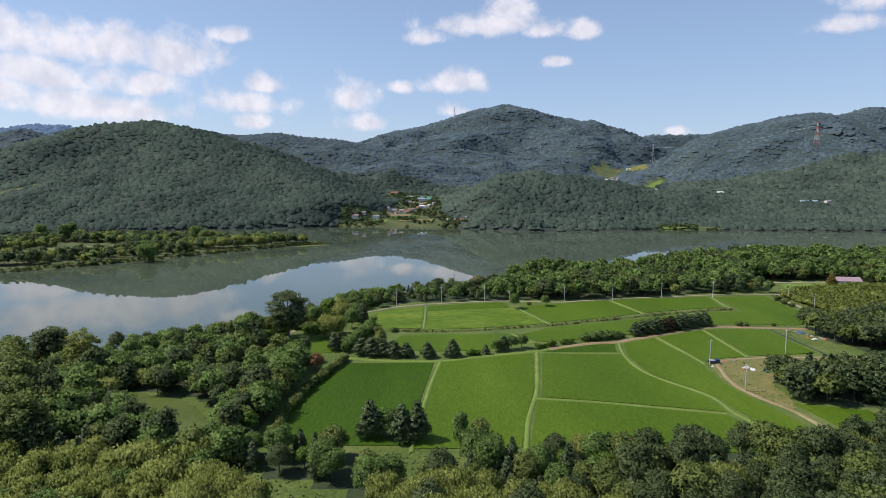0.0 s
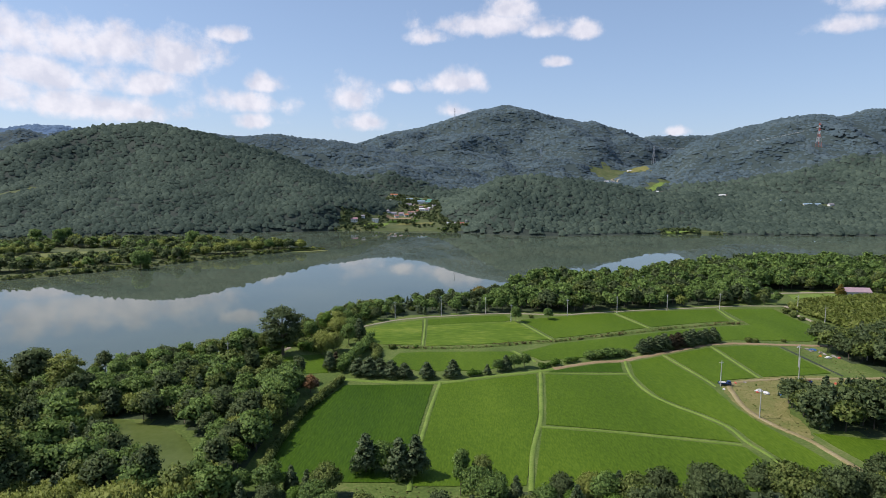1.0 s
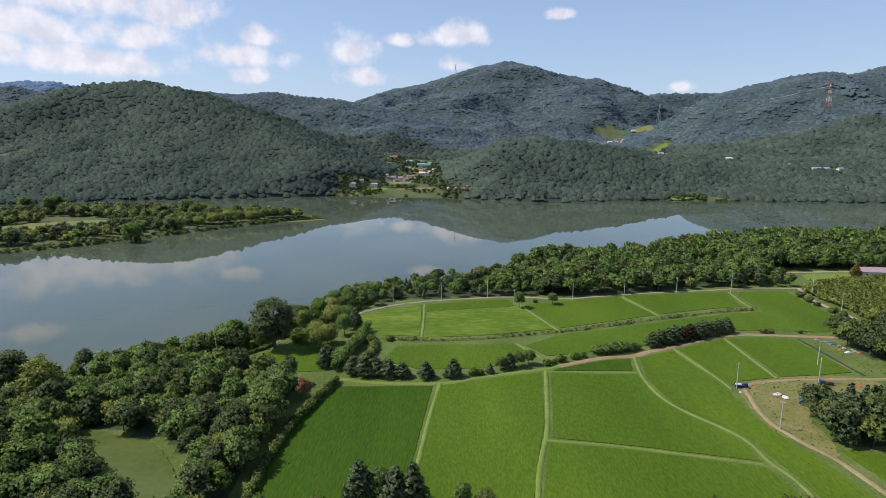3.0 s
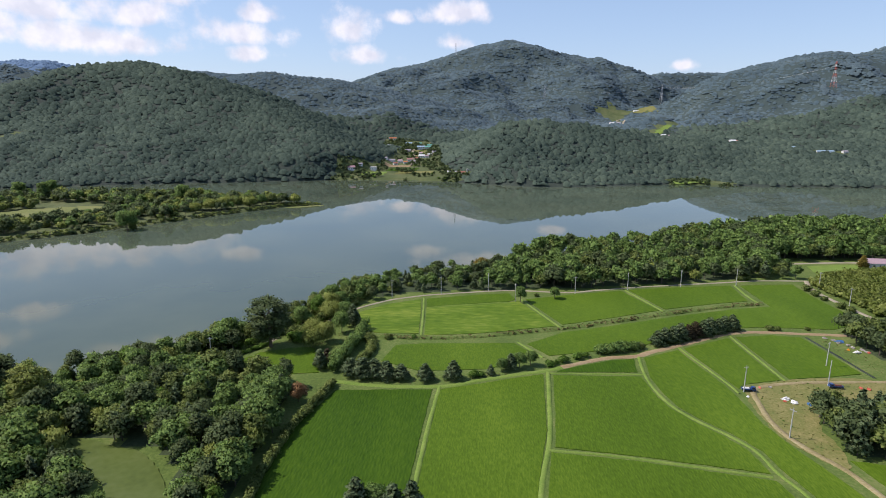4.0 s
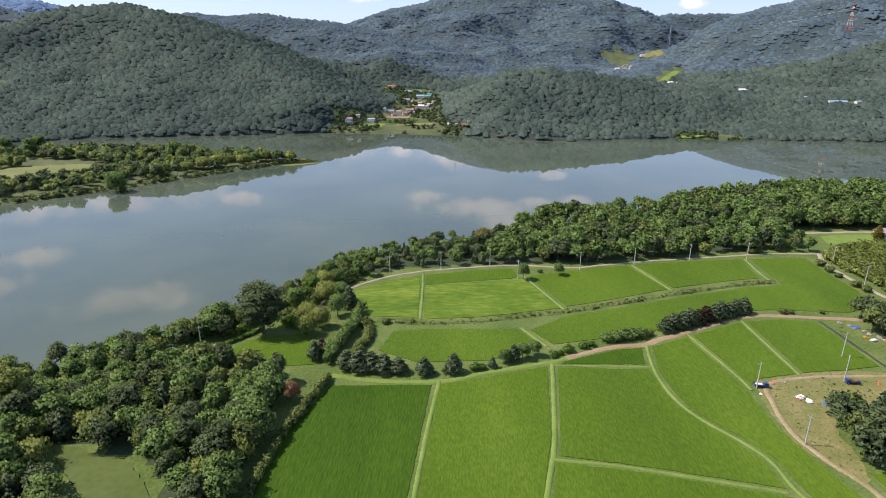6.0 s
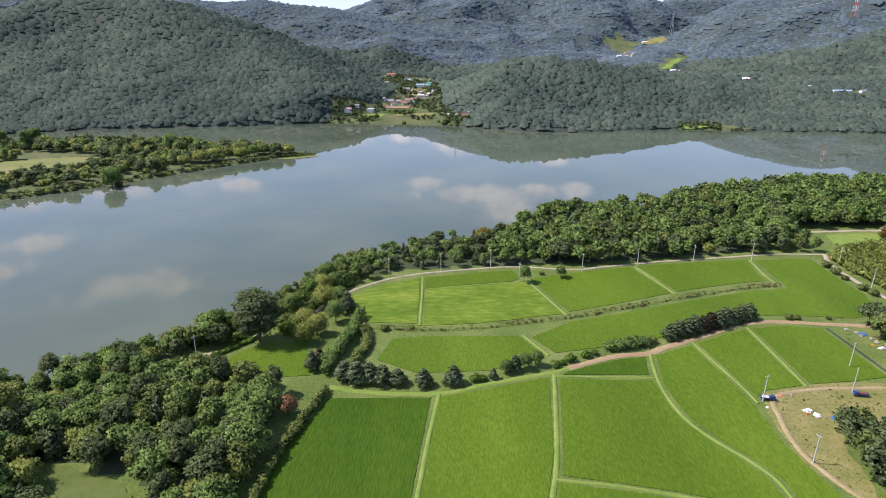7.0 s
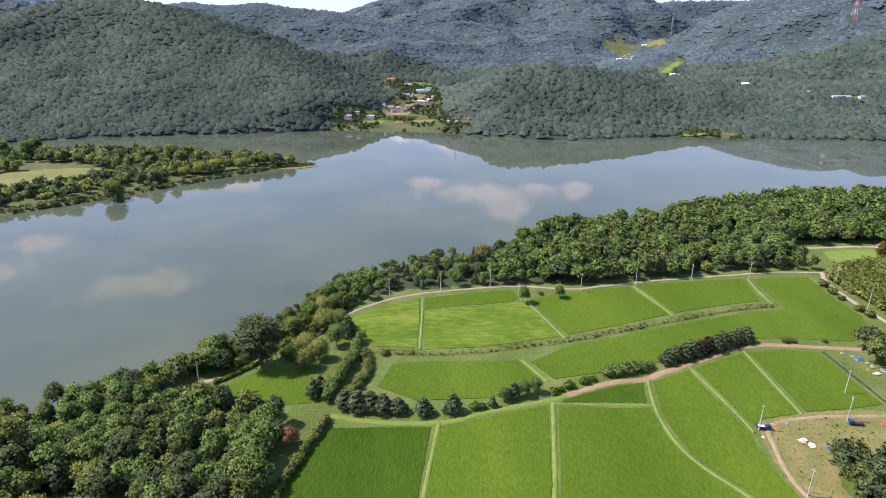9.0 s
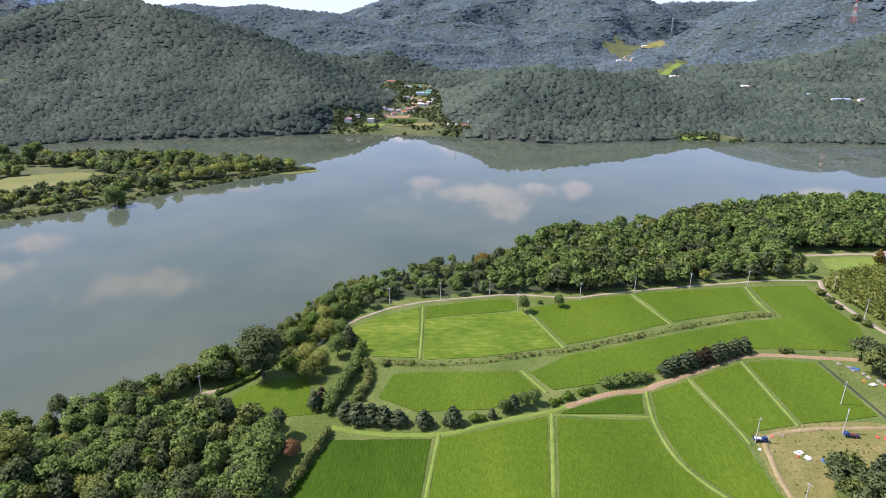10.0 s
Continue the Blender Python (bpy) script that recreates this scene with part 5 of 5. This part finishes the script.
house(-33, 1236, 7, 6, 3.2, R_PINK, -15, "small village house with a pinkish roof")
house(-77, 1312, 13, 8, 4, R_GREY, 15, "village house with a weathered grey roof")
house(-50, 1342, 16, 8, 6, R_BLUE, 0, "pale blue two-storey village building")
house(-34, 1348, 12, 8, 4, R_GREEN, -6, "village shed with a teal roof")
house(-32, 1385, 10, 7, 4, R_GREEN, 8, "village house with a green roof")
house(-129, 1438, 10, 7, 4, R_WHITE, 5, "white house above the village", True)
house(-132, 1586, 19, 8, 4.5, R_ORANGE, 3, "long building with a bright orange roof")
house(-88, 1546, 16, 8, 4, R_BLUE, 0, "greenhouse with a bluish roof")
house(-62, 1552, 14, 7, 4, R_GREEN, 0, "greenhouse with a teal roof")
house(588, 2121, 16, 9, 4, R_WHITE, 20, "white farm building in the hill valley")
house(606, 2100, 13, 8, 4, R_GREY, -20, "grey farm building in the hill valley")
house(772, 2440, 20, 9, 4, R_WHITE, 10, "long white shed on the bare hillside")
house(630, 1738, 14, 9, 4, R_WHITE, 12, "pale house between two woods")
house(650, 1752, 12, 8, 4, R_PINK, -8, "house with a dull pink roof between two woods")
house(648, 1366, 13, 8, 5, R_WHITE, -8, "white barn above the woods")
house(661, 1372, 9, 7, 4, R_RED, 10, "small shed with a reddish roof above the woods")
house(729, 1272, 14, 8, 4, R_BLUE, 5, "bluish shed beside the hill road")
house(775, 1236, 34, 7, 3.2, R_BLUE, -4, "long pale greenhouse row on the hill terrace")
house(818, 1240, 12, 7, 3.6, R_GREY, 15, "house with a grey roof on the hill terrace")

for x, y, l, d, h, roof, turn, label in (
        (-92, 1160, 8, 6, 3.2, R_RED, 25, "small village shed with a rusty red roof"), (-112, 1172, 9, 6, 3.2, R_GREY, -20, "low village shed with a grey roof"),
        (-73, 1172, 8, 6, 3.5, R_ORANGE, 15, "small village house with an orange roof"), (-58, 1178, 9, 6, 3.4, R_GREY, -30, "low grey-roofed village cottage"),
        (-52, 1215, 8, 6, 3.2, R_RED, 8, "village cottage with a red roof"), (-28, 1256, 9, 6, 3.2, R_WHITE, 20, "small pale-roofed village shed"),
        (-47, 1275, 8, 6, 3.2, R_PINK, -12, "village cottage with a mauve roof"), (-20, 1290, 8, 6, 3.2, R_GREY, 30, "small grey-roofed village shed"),
        (-82, 1335, 8, 6, 3.2, R_WHITE, 5, "small white village house"), (24, 1062, 7, 5, 3, R_GREY, -15, "small grey-roofed hut by the shore"),
        (10, 1070, 6, 5, 3, R_WHITE, 20, "small pale hut among shore trees"), (-150, 1100, 7, 5, 3, R_GREY, 10, "low grey-roofed hut among gardens")):
    house(x, y, l, d, h, roof, turn, label)

# ---- poles, pylons and cables ----
M_CONC = material("pole_concrete", [(0.38, 0.37, 0.35), (0.5, 0.49, 0.46), (0.6, 0.58, 0.55)], 0.5, 6, 0.85, 0.02, 20)
M_STEEL = material("galvanised_steel", [(0.4, 0.42, 0.44), (0.52, 0.54, 0.56)], 0.5, 5, 0.45, metal=0.6)
M_REDPAINT = material("red_paint", [(0.5, 0.1, 0.07), (0.6, 0.16, 0.1)], 0.3, 3, 0.5)
M_WHITEPAINT = material("white_paint", [(0.7, 0.7, 0.7), (0.8, 0.8, 0.8)], 0.3, 3, 0.5)
M_CERAMIC = material("insulator_ceramic", [(0.5, 0.5, 0.48), (0.65, 0.65, 0.62)], 1, 5, 0.25)


def limb_part(name, jobs, mat, parent, sides=6):
    vs, fs, off = [], [], 0
    for a, b, r0, r1 in jobs:
        v, f = limb(a, b, r0, r1, sides)
        vs.append(v)
        fs.append(f + off)
        off += len(v)
    ob = new(name, mesh_from(name, np.concatenate(vs), [np.concatenate(fs)], [mat], smooth=True))
    ob.parent = parent
    return ob


def make_pole():
    root = tagged(new("utility_pole"), "tall grey concrete utility pole with steel crossarm", "utility pole", "poles along the lanes")
    limb_part("shaft", [((0, 0, -1), (0, 0, 11.2), 0.24, 0.14)], M_CONC, root, 10)
    limb_part("crossarm", [((-1.1, 0.16, 10.3), (1.1, 0.16, 10.3), 0.07, 0.07)], M_STEEL, root, 4)
    for x in (-1.0, -0.35, 0.35, 1.0):
        limb_part("insulator", [((x, 0.16, 10.34), (x, 0.16, 10.62), 0.09, 0.05)], M_CERAMIC, root, 6)
    limb_part("brace", [((0.0, 0.16, 9.6), (0.7, 0.16, 10.28), 0.04, 0.04)], M_STEEL, root, 4)
    return root


POLES = [(-30, 369), (-1, 377), (28, 383.5), (42, 362), (80, 377), (114.5, 386), (150, 392.5), (187, 396.5), (118, 249.5), (154.5, 255), (235, 389), (231, 355), (-101.5, 278), (-64, 337), (116.5, 216), (206, 285), (166, 274)]
first = make_pole()
for i, (x, y) in enumerate(POLES):
    m = pose(x, y, float(ground_z(np.array([x]), np.array([y]))[0]), 0, 0, (i * 47) % 180)
    if i == 0:
        first.matrix_basis = m
    else:
        copy_thing(first, m)


def pylon(x, y, h, colours, label, turn=0):
    root = tagged(new("transmission_pylon"), label, "pylon", "pylons on the hills")
    w0, w1 = h * 0.085, h * 0.018
    lv = [0, 0.22, 0.4, 0.55, 0.68, 0.8, 0.9, 1.0]
    ring = [[(sx * (w0 + (w1 - w0) * min(1, t / 0.8)), sy * (w0 + (w1 - w0) * min(1, t / 0.8)), h * t) for sx, sy in ((-1, -1), (1, -1), (1, 1), (-1, 1))] for t in lv]
    r = h * 0.0055
    for i in range(len(lv) - 1):
        jobs = []
        for k in range(4):
            jobs.append((ring[i][k], ring[i + 1][k], r, r))
            jobs.append((ring[i][k], ring[i + 1][(k + 1) % 4], r * 0.5, r * 0.5))
            jobs.append((ring[i + 1][k], ring[i + 1][(k + 1) % 4], r * 0.5, r * 0.5))
        limb_part("lattice_section", jobs, colours[i % len(colours)], root, 4)
    for t in (0.72, 0.83, 0.94):
        limb_part("crossarm", [((-h * 0.1, 0, h * t), (h * 0.1, 0, h * t), r * 0.9, r * 0.9)], colours[0], root, 4)
    z = float(ground_z(np.array([x]), np.array([y]))[0])
    root.matrix_basis = pose(x, y, z, 0, 0, turn)
    return Vector((x, y, z + h * 0.83))


pa = pylon(1299, 2052, 84, [M_REDPAINT, M_WHITEPAINT], "red and white lattice pylon on the wooded slope", 20)
pb = pylon(878, 2463, 76, [M_STEEL], "grey lattice pylon on the hillside", 30)
pc = pylon(63, 3210, 62, [M_STEEL], "grey lattice pylon on the mountain ridge", 40)
pd = pylon(430, 2600, 60, [M_STEEL], "grey lattice pylon on the mountain flank", 35)


def cable(a, b, sag, label):
    for off in (-7, 7):
        pts = [a.lerp(b, t) + Vector((0, off, -sag * 4 * t * (1 - t))) for t in np.linspace(0, 1, 17)]
        jobs = [(tuple(p), tuple(q), 0.13, 0.13) for p, q in zip(pts, pts[1:])]
        o = limb_part("power_cable", jobs, M_STEEL, None, 3)
        tagged(o, label, "cable")


cable(pa, pb, 22, "slack steel power cable between pylons")
cable(pb, pd, 20, "slack steel power cable between pylons")

# ---- farmyard things ----
M_BLUE = material("blue_car_paint", [(0.02, 0.05, 0.16), (0.03, 0.08, 0.24)], 1, 6, 0.3, spec=0.5)
M_RUBBER = material("black_rubber", [(0.015, 0.015, 0.015), (0.03, 0.03, 0.03)], 2, 9, 0.85)


def truck(x, y, turn, bed_mat, load, label):
    root = tagged(new("pickup_truck"), label, "truck", "farm trucks")
    bm = box(bmesh.new(), -2.5, 2.4, -0.75, 0.75, 0.45, 0.7)
    part("chassis", bm, M_RUBBER, root)
    bm = box(bmesh.new(), 0.9, 2.55, -0.85, 0.85, 0.6, 1.95, 0.12)
    for v in bm.verts:
        if v.co.z > 1.5 and v.co.x > 1.6:
            v.co.x -= 0.35
    cab = part("cab", bm, M_BLUE, root)
    part("windscreen", box(bmesh.new(), 2.22, 2.3, -0.7, 0.7, 1.25, 1.8), M_GLASS, cab)
    for s in (-1, 1):
        part("side_window", box(bmesh.new(), 1.15, 1.95, s * 0.86 - 0.01, s * 0.86 + 0.01, 1.25, 1.8), M_GLASS, cab)
        part("headlight", box(bmesh.new(), 2.54, 2.58, s * 0.6 - 0.14, s * 0.6 + 0.14, 0.8, 1.0, 0.02), M_WHITEPAINT, cab)
    bm = box(bmesh.new(), -2.6, 0.8, -0.85, 0.85, 0.72, 0.8)
    for a in ((-2.6, 0.8, -0.88, -0.82), (-2.6, 0.8, 0.82, 0.88), (-2.64, -2.58, -0.85, 0.85), (0.76, 0.82, -0.85, 0.85)):
        box(bm, *a, 0.78, 1.2)
    part("cargo_bed", bm, bed_mat, root)
    if load:
        bm = box(bmesh.new(), -2.2, 0.3, -0.6, 0.6, 0.82, 1.45, 0.2)
        for v in bm.verts:
            v.co += Vector((0, 0, 0.18 * math.sin(v.co.x * 3.1) * math.cos(v.co.y * 4)))
        part("load", bm, load, root)
    for wx in (-1.7, 1.65):
        for s in (-1, 1):
            bm = bmesh.new()
            bmesh.ops.create_cone(bm, cap_ends=True, segments=14, radius1=0.36, radius2=0.36, depth=0.22, matrix=pose(wx, s * 0.74, 0.36, 90, 0, 0))
            wheel = part("wheel", bm, M_RUBBER, root)
            bm = bmesh.new()
            bmesh.ops.create_cone(bm, cap_ends=True, segments=10, radius1=0.2, radius2=0.17, depth=0.05, matrix=pose(wx, s * 0.86, 0.36, 90, 0, 0))
            part("rim", bm, M_STEEL, wheel)
    root.matrix_basis = pose(x, y, 0.2, 0, 0, turn)


truck(120.2, 250.2, -12, M_BLUE, M_WHITEPAINT, "small blue farm truck with a white load parked by the pole")
M_RUSTY = material("faded_red_metal", [(0.16, 0.06, 0.045), (0.24, 0.1, 0.075)], 0.8, 5, 0.7)
truck(156, 252.8, 172, M_BLUE, M_RUSTY, "small dark blue farm truck with a faded red load")


def heap(name, x, y, sx, sy, h, mat, label, category, seed, z=0.2):
    """A slumped, crumpled pile."""
    r = np.random.default_rng(seed)
    bm = bmesh.new()
    bmesh.ops.create_icosphere(bm, subdivisions=3, radius=1.0)
    for v in bm.verts:
        k = 0.75 + 0.5 * noise.noise(v.co * 2.2 + Vector((seed, seed * 2, 0))) + 0.15 * noise.noise(v.co * 6)
        v.co = Vector((v.co.x * sx * k, v.co.y * sy * k, max(-0.12, v.co.z * h * k)))
    me = bpy.data.meshes.new(name)
    bm.to_mesh(me)
    bm.free()
    me.materials.append(mat)
    ob = tagged(new(name, me), label, category)
    ob.matrix_basis = pose(x, y, z, 0, 0, seed * 33 % 360)
    return ob


M_TARP_W = material("white_sheeting", [(0.62, 0.62, 0.6), (0.75, 0.75, 0.73), (0.82, 0.82, 0.8)], 0.8, 5, 0.5, 0.05, 6)
M_TARP_B = material("blue_tarpaulin", [(0.04, 0.12, 0.28), (0.07, 0.2, 0.42)], 0.8, 5, 0.5, 0.05, 6)
M_ORANGE = material("orange_plastic", [(0.55, 0.22, 0.02), (0.7, 0.32, 0.04)], 0.8, 5, 0.5)
M_JUNK = material("mixed_scrap", [(0.12, 0.1, 0.08), (0.3, 0.28, 0.25), (0.5, 0.48, 0.45)], 0.9, 4, 0.8, 0.1, 5)
heap("tarpaulin_heap", 131, 243.5, 1.3, 2.2, 0.9, M_TARP_W, "crumpled white plastic sheeting heap in the yard", "heap", 3)
heap("tarpaulin_heap", 132.6, 240.5, 1.5, 1.6, 1.0, M_TARP_W, "crumpled white plastic sheeting heap in the yard", "heap", 4)
heap("crate_heap", 129.6, 241.6, 0.7, 0.8, 0.6, M_REDPAINT, "small heap of reddish crates in the yard", "heap", 5)
heap("tarpaulin_heap", 137.5, 239, 1.0, 1.3, 0.8, M_TARP_B, "dark blue tarpaulin bundle at the woodland edge", "heap", 6)
heap("tarpaulin_heap", 117.5, 245.3, 0.8, 0.7, 0.5, M_TARP_W, "small white sack on the paddy edge", "heap", 7)
heap("crate_heap", 126, 252.9, 1.3, 0.6, 0.5, M_REDPAINT, "reddish scrap heap on the verge", "heap", 8)
heap("scrap_heap", 130.5, 253.5, 1.0, 0.6, 0.5, M_JUNK, "grey scrap heap on the verge", "heap", 9)
heap("tarpaulin_heap", 190, 301.5, 2.6, 1.5, 0.9, M_TARP_B, "bright blue tarpaulin over a heap by the track", "heap", 10)
heap("tarpaulin_heap", 189.5, 288.5, 2.0, 1.2, 0.9, M_TARP_W, "white sheeting heap beside the ditch", "heap", 11)
heap("crate_heap", 187.5, 291.5, 0.9, 0.8, 0.7, M_ORANGE, "orange plastic crates beside the ditch", "heap", 12)
heap("crate_heap", 194.5, 288, 0.9, 0.9, 0.8, M_REDPAINT, "reddish crates at the woodland edge", "heap", 13)
for i in range(7):
    heap("scrap_heap", 186 + i * 1.4 + (i % 2), 306 - i * 2.9, 1.6, 1.0, 0.6, M_JUNK, "grey heap of mixed scrap along the ditch", "heap", 20 + i)
for i, (x, y) in enumerate(((166, 252.5), (168.5, 251.5))):
    heap("crate_heap", x, y, 1.0, 0.7, 0.8, M_REDPAINT, "red machinery parts heaped beside the track", "heap", 30 + i)
